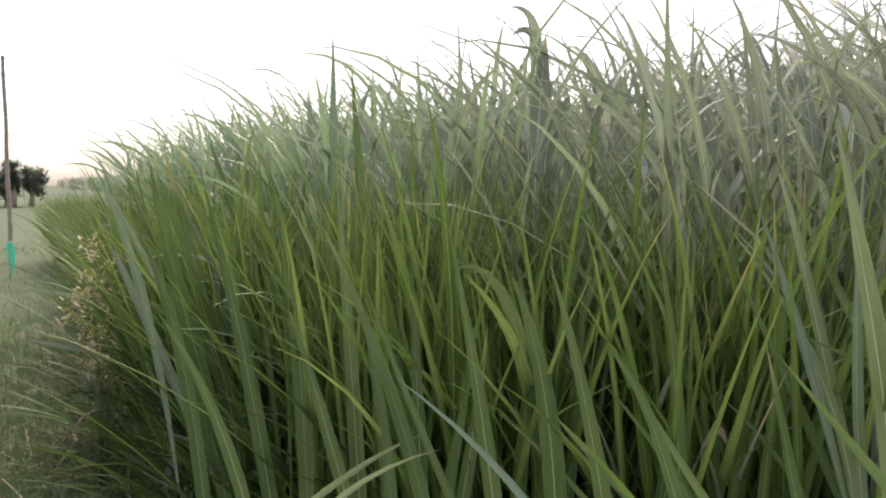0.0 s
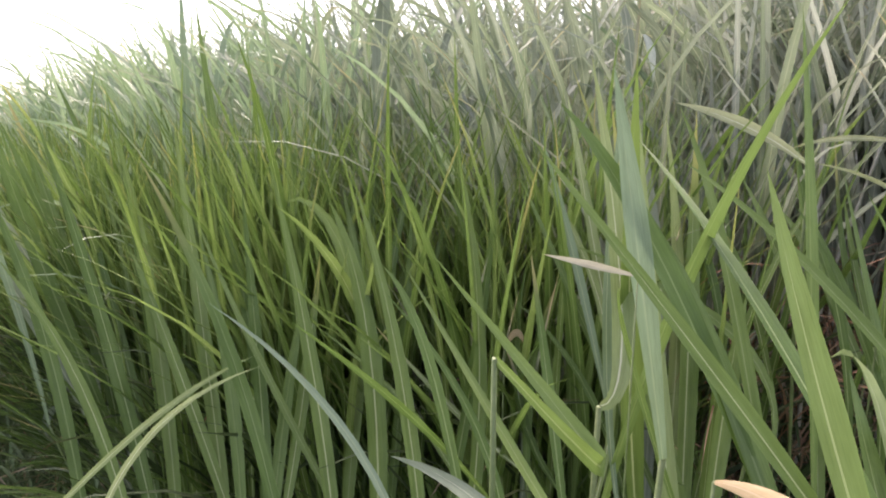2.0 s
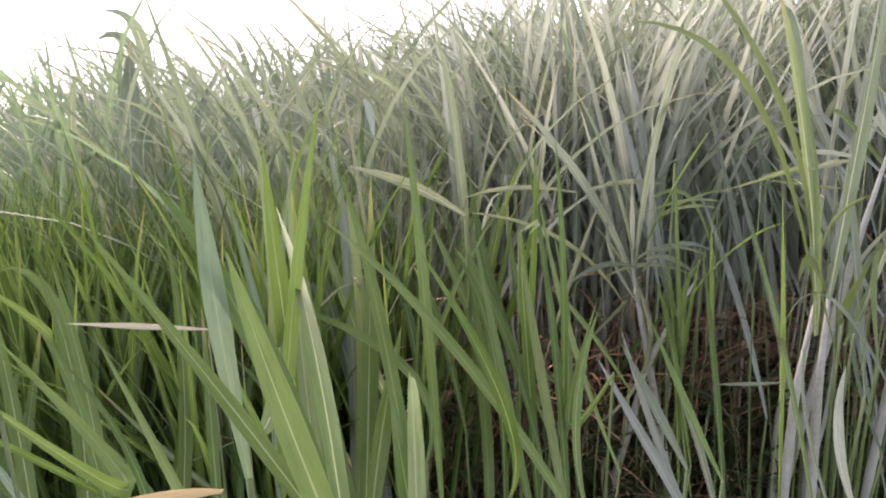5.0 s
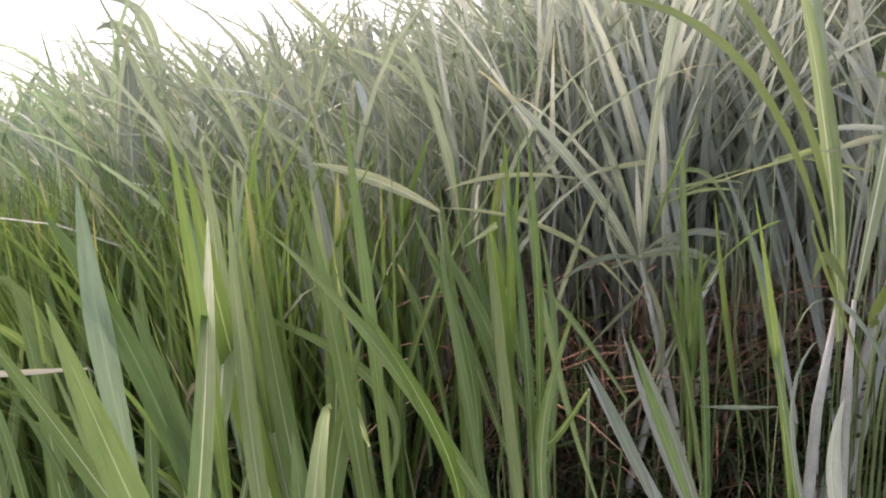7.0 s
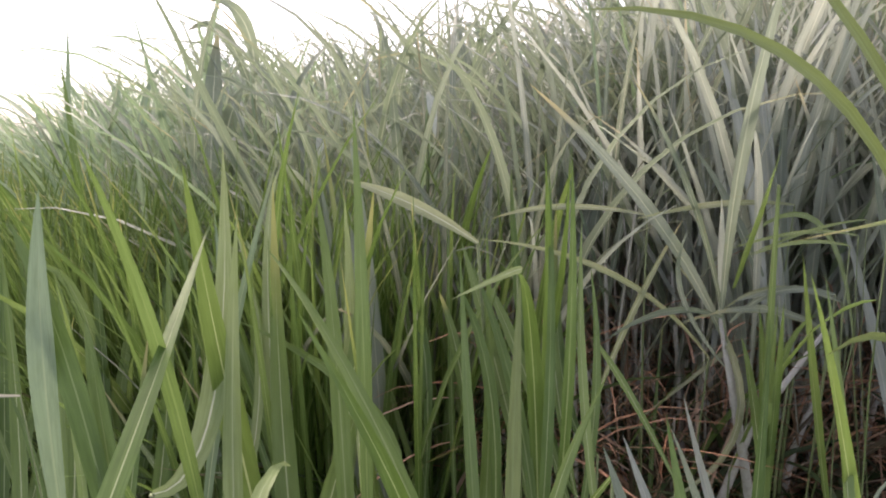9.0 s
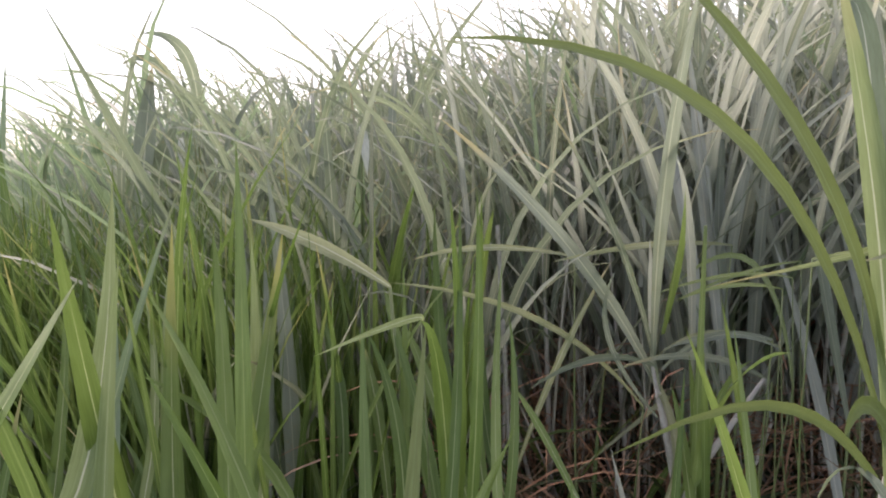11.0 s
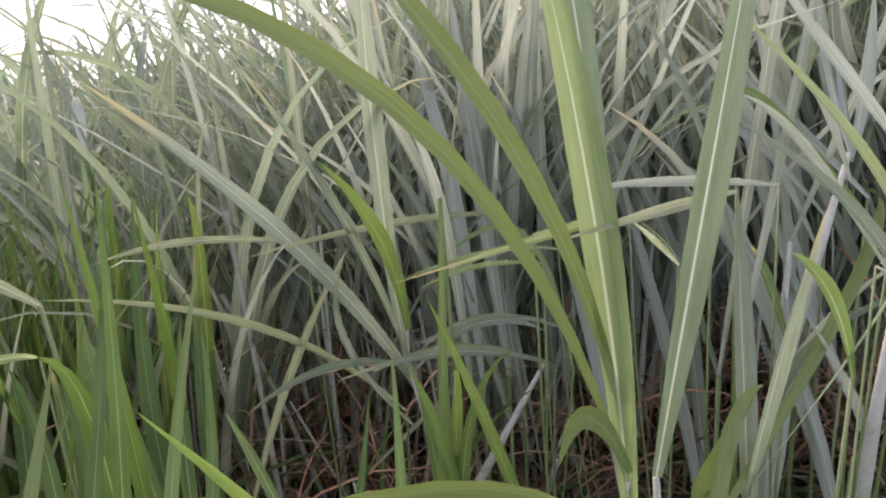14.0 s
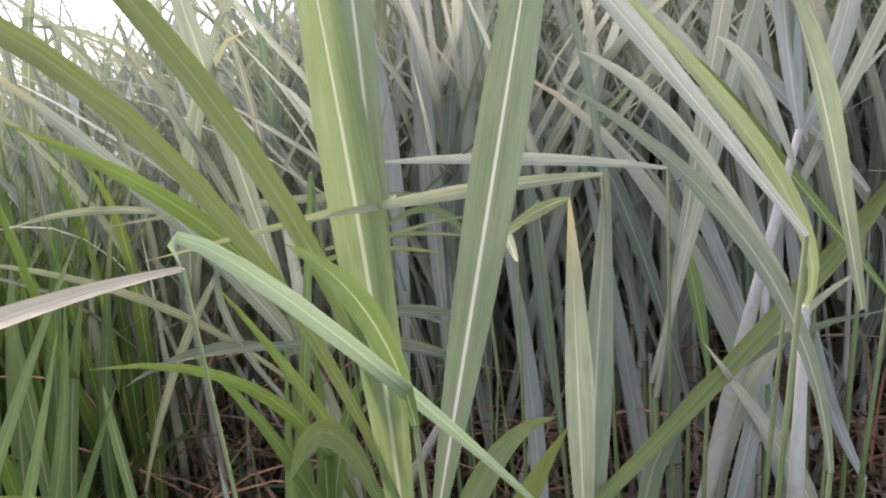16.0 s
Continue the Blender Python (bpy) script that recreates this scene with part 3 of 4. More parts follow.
tuft("grey arching leaves above the dark hollow", [
    ((1.093, 1.031, 0.872), (1.165, 1.019, 1.091), (1.278, 1.073, 1.236), 0.013, M_LIGHT),
    ((1.240, 1.205, 0.799), (1.516, 1.223, 1.006), (1.378, 1.211, 0.909), 0.012, M_LIGHT),
    ((1.215, 1.083, 1.242), (1.051, 1.091, 1.282), (0.932, 1.078, 1.247), 0.012, M_LIGHT),
    ((1.542, 1.205, 1.234), (1.354, 1.083, 1.271), (1.147, 0.929, 1.256), 0.012, M_LIGHT),
    ((1.593, 1.070, 0.995), (1.585, 1.141, 1.341), (1.405, 1.145, 1.168), 0.013, M_PALE),
])
tuft("large pale upright blades with white midribs", [
    ((0.487, 0.721, 0.760), (0.472, 0.823, 0.994), (0.586, 0.993, 1.392), 0.017, M_FIELD),
    ((0.508, 0.832, 0.872), (0.491, 0.925, 1.077), (0.454, 1.029, 1.286), 0.017, M_FIELD),
    ((0.729, 0.660, 0.763), (0.741, 0.718, 1.119), (0.736, 0.774, 1.453), 0.021, M_GREEN),
    ((0.744, 0.787, 0.817), (0.844, 0.880, 0.971), (0.483, 0.977, 1.110), 0.021, M_BRIGHT),
])
tuft("clump of broad pale green upright blades", [
    ((0.442, 0.505, 0.972), (0.419, 0.533, 1.195), (0.414, 0.592, 1.364), 0.030, M_FIELD),
    ((0.445, 0.699, 0.945), (0.540, 0.764, 0.913), (0.508, 0.938, 1.406), 0.040, M_PALE),
    ((0.620, 0.751, 0.316), (0.508, 0.987, 1.230), (0.540, 1.163, 1.350), 0.022, M_PALE),
    ((0.276, 0.613, 0.688), (0.242, 0.716, 1.072), (0.176, 0.767, 1.129), 0.016, M_GREEN),
    ((0.393, 0.641, 0.742), (0.395, 0.750, 0.938), (0.394, 0.857, 1.121), 0.017, M_GREEN),
])
tuft("green shoot with a long blade leaning across", [
    ((0.932, 0.402, 0.678), (0.789, 0.629, 1.082), (0.592, 0.819, 1.256), 0.020, M_BRIGHT),
    ((0.951, 0.593, 0.761), (0.934, 0.656, 0.906), (1.053, 0.715, 1.070), 0.019, M_BRIGHT),
    ((0.900, 0.534, 0.700), (0.921, 0.688, 0.941), (0.959, 0.843, 1.198), 0.022, M_DEEP),
    ((0.902, 0.569, 0.604), (0.997, 0.733, 0.930), (1.014, 0.919, 1.364), 0.018, M_GREEN),
    ((0.881, 0.602, 0.647), (0.871, 0.727, 0.932), (0.871, 0.853, 1.231), 0.019, M_GREEN),
])
tuft("low grey-green leaves under the forked plant", [
    ((1.069, 0.502, 0.859), (1.058, 0.551, 0.921), (1.026, 0.609, 1.035), 0.020, M_CANE),
    ((1.109, 0.472, 0.845), (1.112, 0.561, 0.924), (1.116, 0.658, 1.049), 0.018, M_GREEN),
    ((1.143, 0.506, 0.756), (1.210, 0.606, 0.916), (1.270, 0.719, 1.152), 0.017, M_GREEN),
    ((1.218, 0.405, 0.776), (1.274, 0.513, 0.987), (1.288, 0.629, 1.229), 0.015, M_BRIGHT),
])
tuft("cluster of broad bright blades with a pale narrow leaf", [
    ((0.455, 0.778, 0.716), (0.615, 0.882, 0.972), (0.448, 1.141, 1.258), 0.017, M_PALE),
    ((0.587, 0.275, 0.849), (0.474, 0.371, 1.051), (0.298, 0.484, 1.298), 0.019, M_BRIGHT),
    ((0.571, 0.840, 0.599), (0.521, 0.824, 0.936), (0.508, 0.760, 1.384), 0.045, M_BRIGHT),
    ((0.563, 0.594, 0.437), (0.529, 0.741, 0.966), (0.549, 0.846, 1.305), 0.029, M_PALE),
    ((0.575, 0.282, 0.778), (0.477, 0.338, 1.104), (0.441, 0.356, 1.273), 0.032, M_BRIGHT),
    ((0.604, 0.340, 0.603), (0.494, 0.508, 1.128), (0.445, 0.594, 1.218), 0.027, M_GREEN),
])
tuft("cluster of broad bright blades with a pale narrow leaf", [
    ((0.624, 0.370, 0.842), (0.618, 0.426, 0.941), (0.620, 0.484, 1.064), 0.027, M_GREEN),
    ((0.298, 0.367, 0.918), (0.265, 0.461, 0.986), (0.169, 0.555, 0.973), 0.016, M_CANE),
    ((0.641, 0.587, 0.453), (0.424, 0.654, 1.113), (0.411, 0.552, 1.141), 0.009, M_GREEN),
    ((0.413, 0.512, 1.160), (0.351, 0.455, 1.185), (0.288, 0.398, 1.209), 0.007, M_PEACH),
    ((0.416, 0.359, 1.030), (0.369, 0.204, 1.114), (0.300, 0.028, 1.174), 0.014, M_ORANGE),
])
tuft("grey narrow leaves leaning across the green shoots", [
    ((0.216, 0.576, 0.684), (0.197, 0.734, 0.918), (-0.083, 0.924, 1.053), 0.012, M_FIELD),
    ((-0.291, 0.868, 0.622), (-0.245, 0.940, 0.879), (-0.013, 0.944, 0.941), 0.012, M_PALE),
    ((0.290, 0.589, 0.693), (0.365, 0.684, 0.887), (0.178, 0.828, 1.080), 0.014, M_GREEN),
    ((0.411, 0.527, 0.767), (0.380, 0.693, 0.800), (0.210, 0.929, 1.102), 0.016, M_BRIGHT),
    ((0.369, 0.967, 0.374), (0.462, 1.017, 0.790), (0.395, 1.049, 0.911), 0.014, M_CANE),
    ((0.395, 1.049, 0.908), (0.420, 1.054, 0.966), (0.431, 1.042, 0.909), 0.014, M_DRY),
])
cane("tall grey-green cane shoot standing above the field", [
    ((0.208, 1.739, 1.262), (0.220, 1.788, 1.499), (0.242, 1.833, 1.706), 0.058, M_CANE),
    ((0.241, 2.165, 1.495), (0.290, 2.154, 1.867), (0.158, 1.972, 1.813), 0.045, M_CANE),
    ((0.242, 1.801, 1.349), (0.237, 1.810, 1.451), (0.306, 1.820, 1.554), 0.050, M_CANE),
    ((0.283, 1.999, 1.526), (0.235, 1.944, 1.804), (0.151, 1.841, 1.704), 0.035, M_CANE),
])
# each green blade ends in a short near-white piece as its painted highlight
tuft("leaf tips folded over, their highlights coloured near-white", [
    ((0.157, 2.190, 1.022), (0.192, 2.160, 1.322), (0.207, 2.110, 1.522), 0.026, M_FIELD),
    ((0.207, 2.110, 1.522), (0.215, 2.080, 1.502), (0.219, 2.070, 1.412), 0.024, M_GLINT),
    ((0.300, 2.080, 0.980), (0.335, 2.050, 1.280), (0.350, 2.000, 1.480), 0.026, M_FIELD),
    ((0.350, 2.000, 1.480), (0.358, 1.970, 1.460), (0.362, 1.960, 1.370), 0.024, M_GLINT),
    ((0.447, 1.930, 0.907), (0.482, 1.900, 1.207), (0.497, 1.850, 1.407), 0.026, M_FIELD),
    ((0.497, 1.850, 1.407), (0.505, 1.820, 1.387), (0.509, 1.810, 1.297), 0.024, M_GLINT),
    ((0.773, 1.580, 0.999), (0.808, 1.550, 1.299), (0.823, 1.500, 1.499), 0.026, M_FIELD),
    ((0.823, 1.500, 1.499), (0.831, 1.470, 1.479), (0.835, 1.460, 1.389), 0.024, M_GLINT),
    ((0.525, 2.280, 1.040), (0.560, 2.250, 1.340), (0.575, 2.200, 1.540), 0.026, M_FIELD),
    ((0.575, 2.200, 1.540), (0.583, 2.170, 1.520), (0.587, 2.160, 1.430), 0.024, M_GLINT),
])
tuft("bright green young shoots with one curved blade", [
    ((0.188, 1.083, 0.170), (0.189, 1.220, 1.231), (0.007, 1.221, 1.167), 0.031, M_BRIGHT),
    ((0.179, 1.009, 0.348), (0.168, 1.157, 0.951), (0.116, 1.261, 1.188), 0.028, M_GREEN),
    ((-0.033, 1.028, 0.510), (-0.043, 1.137, 0.784), (-0.076, 1.262, 1.198), 0.026, M_GREEN),
    ((-0.098, 1.075, 0.488), (-0.083, 1.185, 0.772), (-0.174, 1.301, 1.111), 0.027, M_GREEN),
    ((-0.029, 1.030, 0.525), (0.035, 1.139, 0.804), (0.068, 1.246, 1.061), 0.025, M_BRIGHT),
    ((0.158, 1.068, 0.421), (0.226, 1.194, 0.834), (0.255, 1.307, 1.140), 0.023, M_GREEN),
])
tuft("green shoots with pale blades fallen aslant", [
    ((0.415, 0.954, 0.715), (0.330, 1.034, 0.757), (0.161, 1.132, 0.948), 0.012, M_PALE),
    ((0.245, 0.932, 0.542), (0.347, 1.047, 0.866), (0.407, 1.163, 1.198), 0.023, M_GREEN),
    ((0.653, 0.837, 0.578), (0.530, 0.956, 0.938), (0.423, 1.065, 1.220), 0.017, M_GREEN),
    ((-0.419, 0.872, 0.651), (-0.204, 0.986, 0.882), (-0.040, 1.077, 0.915), 0.012, M_PALE),
    ((0.312, 1.449, 1.064), (0.364, 1.450, 1.071), (0.418, 1.452, 1.090), 0.011, M_PALE),
    ((0.423, 0.967, 0.613), (0.408, 1.032, 0.842), (0.503, 1.091, 1.016), 0.020, M_GREEN),
    ((0.490, 0.971, 0.651), (0.365, 1.026, 0.795), (0.447, 1.095, 1.053), 0.018, M_GREEN),
])
tuft("upright green blades leaning out over the path", [
    ((-0.479, 1.707, 0.055), (-0.619, 1.800, 0.543), (-0.822, 1.933, 1.357), 0.041, M_GREEN),
    ((-0.721, 1.781, 0.514), (-0.836, 1.901, 1.092), (-1.027, 1.984, 1.366), 0.026, M_FIELD),
    ((-0.371, 1.577, 0.065), (-0.448, 1.713, 0.567), (-0.597, 1.860, 1.163), 0.033, M_GREEN),
    ((-0.301, 1.471, 0.229), (-0.229, 1.617, 0.496), (-0.523, 1.820, 1.243), 0.032, M_BRIGHT),
    ((-0.174, 1.428, 0.074), (-0.273, 1.649, 0.652), (-0.359, 1.870, 1.242), 0.032, M_GREEN),
    ((-0.679, 1.973, 0.432), (-0.705, 2.085, 0.941), (-0.916, 2.193, 1.427), 0.039, M_GREEN),
    ((-0.524, 1.982, 0.501), (-0.584, 2.148, 1.048), (-0.808, 2.299, 1.471), 0.036, M_GREEN),
    ((-0.353, 1.938, 0.963), (-0.347, 2.085, 1.352), (-0.381, 2.243, 1.823), 0.028, M_FIELD),
])
cane("waxy grey cane stalk with long strap leaves and a white midrib", [
    ((1.537, 0.690, 1.029), (1.595, 0.697, 1.270), (1.690, 0.700, 1.680), 0.040, M_ASHRIB),
    ((1.557, 0.459, 1.212), (1.548, 0.459, 1.276), (1.510, 0.453, 1.299), 0.013, M_BRIGHT),
    ((1.641, 0.694, 0.815), (1.680, 0.761, 1.104), (1.708, 0.814, 1.305), 0.030, M_CANE),
    ((1.523, 0.569, 0.938), (1.562, 0.637, 1.129), (1.636, 0.661, 1.120), 0.021, M_DEEP),
    ((1.756, 0.744, 0.644), (1.621, 0.854, 1.093), (1.963, 0.808, 1.141), 0.022, M_CANE),
    ((1.788, 0.601, 1.256), (1.657, 0.633, 1.444), (1.622, 0.619, 1.475), 0.016, M_ASH),
    ((1.834, 0.736, 1.191), (1.742, 0.758, 1.365), (1.675, 0.748, 1.390), 0.015, M_ASH),
    ((1.564, 0.678, 0.936), (2.054, 0.895, 1.272), (2.080, 1.059, 1.222), 0.025, M_DEEP),
])
cane("pale cane plant with crossing grey leaves", [
    ((1.694, 0.875, 0.560), (2.024, 1.019, 0.964), (1.966, 1.184, 1.572), 0.028, M_ASH),
    ((1.913, 0.887, 0.608), (2.028, 1.019, 0.964), (1.767, 1.143, 1.328), 0.023, M_ASH),
    ((2.027, 0.982, 1.225), (1.994, 1.071, 1.321), (1.832, 1.175, 1.534), 0.023, M_ASH),
    ((1.992, 0.990, 0.945), (1.904, 1.077, 1.203), (1.926, 1.169, 1.478), 0.020, M_ASH),
    ((1.996, 1.027, 1.193), (1.910, 1.100, 1.358), (1.821, 1.153, 1.388), 0.017, M_ASH),
    ((1.922, 0.996, 0.994), (1.865, 1.083, 1.250), (1.822, 1.139, 1.291), 0.022, M_ASH),
    ((2.031, 0.980, 0.869), (1.981, 1.047, 0.991), (1.993, 1.141, 1.278), 0.026, M_ASH),
])
tuft("grey cane leaves with narrow horizontal blades", [
    ((1.760, 0.810, 1.285), (1.626, 0.780, 1.312), (1.493, 0.751, 1.314), 0.012, M_ASH),
    ((1.700, 0.800, 1.285), (1.605, 0.738, 1.291), (1.450, 0.676, 1.279), 0.013, M_LIGHT),
    ((1.655, 0.981, 1.244), (1.629, 0.831, 1.237), (1.570, 0.688, 1.240), 0.009, M_PALE),
    ((1.570, 1.037, 1.197), (1.475, 1.032, 1.224), (1.335, 1.021, 1.184), 0.008, M_PALE),
    ((1.585, 1.040, 1.224), (1.489, 1.030, 1.224), (1.356, 1.014, 1.168), 0.006, M_PALE),
    ((1.591, 1.110, 1.057), (1.453, 1.119, 1.123), (1.360, 1.095, 1.055), 0.012, M_LIGHT),
], (1.80, 0.86))
cane("grey cane leaves with narrow horizontal blades", [
    ((1.558, 1.104, 1.003), (1.417, 1.118, 1.088), (1.271, 1.103, 1.023), 0.011, M_LIGHT),
    ((1.249, 1.067, 0.689), (1.510, 1.018, 0.853), (1.247, 1.086, 1.179), 0.017, M_LIGHT),
    ((0.706, 0.584, 0.335), (0.701, 0.809, 1.112), (0.649, 0.934, 1.327), 0.027, M_BRIGHT),
])
tuft("bent green cane leaf with a dry pale folded tip", [
    ((1.644, 0.693, 1.001), (1.505, 0.306, 1.377), (1.500, 0.379, 1.305), 0.008, M_FIELD),
    ((1.500, 0.379, 1.305), (1.467, 0.308, 1.310), (1.448, 0.283, 1.290), 0.006, M_PEACH),
])
tuft("stout grey blade snapped near its top", [
    ((1.660, 0.739, 0.932), (1.654, 0.671, 1.129), (1.645, 0.591, 1.296), 0.024, M_CANE),
    ((1.668, 0.796, 1.266), (1.642, 0.784, 1.264), (1.599, 0.727, 1.246), 0.012, M_PALE),
])
tuft("short pale blunt leaf beside the broad-leaved plant", [
    ((1.269, 0.384, 0.800), (1.232, 0.413, 0.921), (1.286, 0.422, 1.012), 0.026, M_ASH),
    ((1.242, 0.342, 0.693), (1.166, 0.454, 1.022), (1.304, 0.481, 1.068), 0.009, M_CANE),
    ((1.264, 0.518, 0.959), (1.231, 0.547, 0.951), (1.178, 0.580, 0.950), 0.007, M_CANE),
    ((1.196, 0.570, 0.640), (1.186, 0.610, 0.845), (1.120, 0.656, 1.036), 0.018, M_CANE),
])
tuft("narrow green blades crossing in front of the stand", [
    ((0.607, 0.714, 0.662), (0.655, 0.783, 0.875), (0.727, 0.845, 1.048), 0.035, M_BRIGHT),
    ((0.566, 0.820, 0.518), (0.592, 0.948, 0.852), (0.412, 1.058, 0.997), 0.015, M_GREEN),
    ((0.328, 0.916, 0.551), (0.335, 0.988, 0.767), (0.058, 1.074, 0.968), 0.012, M_BRIGHT),
    ((-0.046, 1.024, 0.455), (-0.026, 1.104, 0.727), (0.047, 1.187, 1.034), 0.025, M_GREEN),
    ((-0.088, 1.017, 0.393), (-0.075, 1.117, 0.789), (-0.139, 1.198, 1.034), 0.023, M_GREEN),
    ((0.267, 0.906, 0.309), (-0.059, 1.097, 0.906), (-0.154, 1.216, 1.139), 0.014, M_BRIGHT),
])
tuft("yellow-green drooping cane leaves high in the stand", [
    ((1.701, 0.791, 1.171), (1.721, 0.912, 1.434), (1.670, 1.012, 1.539), 0.010, M_CANE),
    ((1.810, 0.864, 1.067), (1.808, 0.908, 1.170), (1.807, 0.937, 1.190), 0.018, M_BRIGHT),
])
cane("white waxy cane stalk with pale leaves fanning from its top", [
    ((1.902, 0.872, 1.307), (1.901, 0.911, 1.400), (1.917, 0.959, 1.547), 0.029, M_ASH),
    ((1.903, 0.871, 1.301), (1.958, 0.909, 1.378), (2.011, 0.958, 1.525), 0.026, M_ASH),
    ((1.891, 0.857, 1.274), (1.849, 0.851, 1.380), (1.811, 0.833, 1.399), 0.017, M_ASH),
    ((1.913, 0.880, 1.293), (1.909, 0.929, 1.482), (1.955, 0.963, 1.566), 0.022, M_TAN),
], (1.70, 1.10))
tuft("fresh green upright blades standing thick beside the hollow", [
    ((0.885, 0.985, 0.761), (0.873, 1.078, 1.026), (0.832, 1.138, 1.104), 0.022, M_BRIGHT),
    ((0.983, 0.919, 0.740), (0.922, 1.050, 1.047), (0.880, 1.148, 1.197), 0.027, M_BRIGHT),
    ((1.052, 0.918, 0.794), (0.962, 1.024, 0.944), (0.979, 1.161, 1.342), 0.027, M_GREEN),
    ((1.054, 0.899, 0.723), (0.957, 1.025, 1.091), (0.910, 1.082, 1.145), 0.023, M_BRIGHT),
    ((1.099, 0.966, 0.841), (1.022, 1.022, 0.864), (1.060, 1.135, 1.277), 0.021, M_GREEN),
    ((1.050, 0.914, 0.799), (1.018, 0.998, 1.002), (1.037, 1.065, 1.163), 0.021, M_BRIGHT),
    ((1.196, 0.849, 0.849), (1.124, 0.932, 1.016), (1.090, 0.983, 1.052), 0.014, M_BRIGHT),
    ((0.793, 0.999, 0.755), (0.827, 1.087, 1.037), (0.763, 1.157, 1.143), 0.022, M_GREEN),
])
tuft("pale slender leaves rising before the shaded stand", [
    ((0.680, 1.026, 0.406), (0.726, 1.157, 1.027), (0.506, 1.252, 1.244), 0.017, M_ASH),
    ((0.711, 0.978, 0.423), (0.729, 1.106, 1.018), (0.668, 1.218, 1.422), 0.032, M_CANE),
    ((0.788, 1.016, 0.285), (0.626, 1.166, 1.127), (0.599, 1.259, 1.329), 0.024, M_CANE),
])
tuft("grey-green blades curving out over the path", [
    ((-0.493, 1.881, 0.127), (-0.733, 2.006, 0.860), (-1.100, 2.112, 1.374), 0.030, M_CANE),
    ((-0.434, 1.878, 0.085), (-0.615, 2.018, 0.984), (-0.806, 2.099, 1.224), 0.034, M_CANE),
    ((-0.453, 1.780, 0.118), (-0.908, 1.925, 1.074), (-0.987, 1.990, 1.127), 0.029, M_CANE),
    ((-0.564, 1.832, 0.474), (-0.582, 1.901, 0.687), (-0.859, 2.011, 1.357), 0.048, M_GREEN),
    ((-0.455, 1.754, 0.050), (-0.003, 1.888, 0.749), (-0.614, 2.016, 1.409), 0.038, M_GREEN),
    ((-0.171, 1.781, 0.062), (-0.206, 1.881, 0.817), (-0.288, 1.991, 1.680), 0.047, M_GREEN),
])
cane("stout cane plant with broad pale waxy leaves packed together", [
    ((1.772, 1.037, 0.736), (1.820, 1.083, 0.767), (1.713, 1.210, 1.412), 0.027, M_ASH),
    ((1.626, 0.941, 0.680), (1.657, 1.060, 0.947), (1.605, 1.178, 1.250), 0.026, M_ASH),
    ((1.830, 1.060, 0.526), (1.833, 1.154, 0.892), (1.887, 1.285, 1.480), 0.030, M_ASH),
    ((1.855, 1.097, 0.928), (1.807, 1.161, 1.203), (1.698, 1.212, 1.430), 0.026, M_CANE),
    ((1.671, 1.033, 0.933), (1.655, 1.091, 1.157), (1.649, 1.144, 1.344), 0.023, M_CANE),
    ((2.030, 0.949, 0.363), (1.926, 1.035, 1.237), (1.637, 0.999, 1.395), 0.027, M_ASH),
    ((1.986, 1.040, 1.152), (1.866, 1.046, 1.422), (1.749, 1.023, 1.497), 0.022, M_ASH),
])
cane("pale cane plant with long upright leaves behind the broad one", [
    ((1.662, 1.279, 0.848), (1.691, 1.440, 1.116), (1.656, 1.622, 1.609), 0.020, M_ASH),
    ((1.451, 1.170, 0.902), (1.431, 1.099, 1.333), (1.358, 0.998, 1.408), 0.020, M_ASH),
    ((1.518, 1.178, 0.962), (1.501, 1.269, 1.400), (1.504, 1.328, 1.624), 0.033, M_ASH),
    ((1.461, 1.127, 0.985), (1.472, 1.230, 1.326), (1.412, 1.316, 1.595), 0.028, M_ASH),
    ((1.540, 1.172, 0.910), (1.506, 1.240, 1.209), (1.579, 1.319, 1.529), 0.026, M_CANE),
    ((1.500, 1.117, 0.901), (1.460, 1.182, 1.186), (1.338, 1.226, 1.368), 0.022, M_CANE),
])
tuft("broad fresh green blades at the front of the stand", [
    ((0.601, 0.937, 0.329), (0.696, 1.054, 0.941), (0.673, 1.136, 1.264), 0.031, M_CANE),
    ((0.578, 0.868, 0.563), (0.706, 0.935, 0.809), (0.677, 1.041, 1.311), 0.037, M_PALE),
    ((0.611, 0.793, 0.577), (0.669, 0.904, 0.850), (0.731, 1.040, 1.320), 0.038, M_BRIGHT),
    ((0.132, 0.889, 0.412), (0.207, 1.033, 0.937), (0.095, 1.145, 1.176), 0.038, M_BRIGHT),
    ((0.062, 1.079, 0.302), (0.138, 1.223, 0.826), (0.172, 1.340, 1.146), 0.029, M_BRIGHT),
])
tuft("leaning fresh green blades in the thick front growth", [
    ((-0.489, 1.377, 0.043), (-0.539, 1.561, 0.871), (-0.774, 1.686, 1.212), 0.035, M_GREEN),
    ((-0.281, 1.271, 0.140), (-0.359, 1.427, 0.710), (-0.581, 1.597, 1.347), 0.036, M_GREEN),
    ((-0.271, 1.274, 0.085), (-0.284, 1.458, 0.922), (-0.411, 1.587, 1.321), 0.036, M_BRIGHT),
    ((-0.124, 1.164, 0.136), (-0.180, 1.336, 0.832), (-0.247, 1.481, 1.331), 0.033, M_BRIGHT),
    ((-0.095, 1.187, 0.309), (-0.021, 1.310, 0.687), (-0.174, 1.464, 1.221), 0.031, M_GREEN),
    ((-0.037, 1.081, 0.288), (-0.215, 1.240, 0.860), (-0.321, 1.347, 1.067), 0.027, M_BRIGHT),
    ((-0.291, 1.143, 0.305), (-0.353, 1.286, 0.791), (-0.607, 1.406, 1.047), 0.028, M_BRIGHT),
])
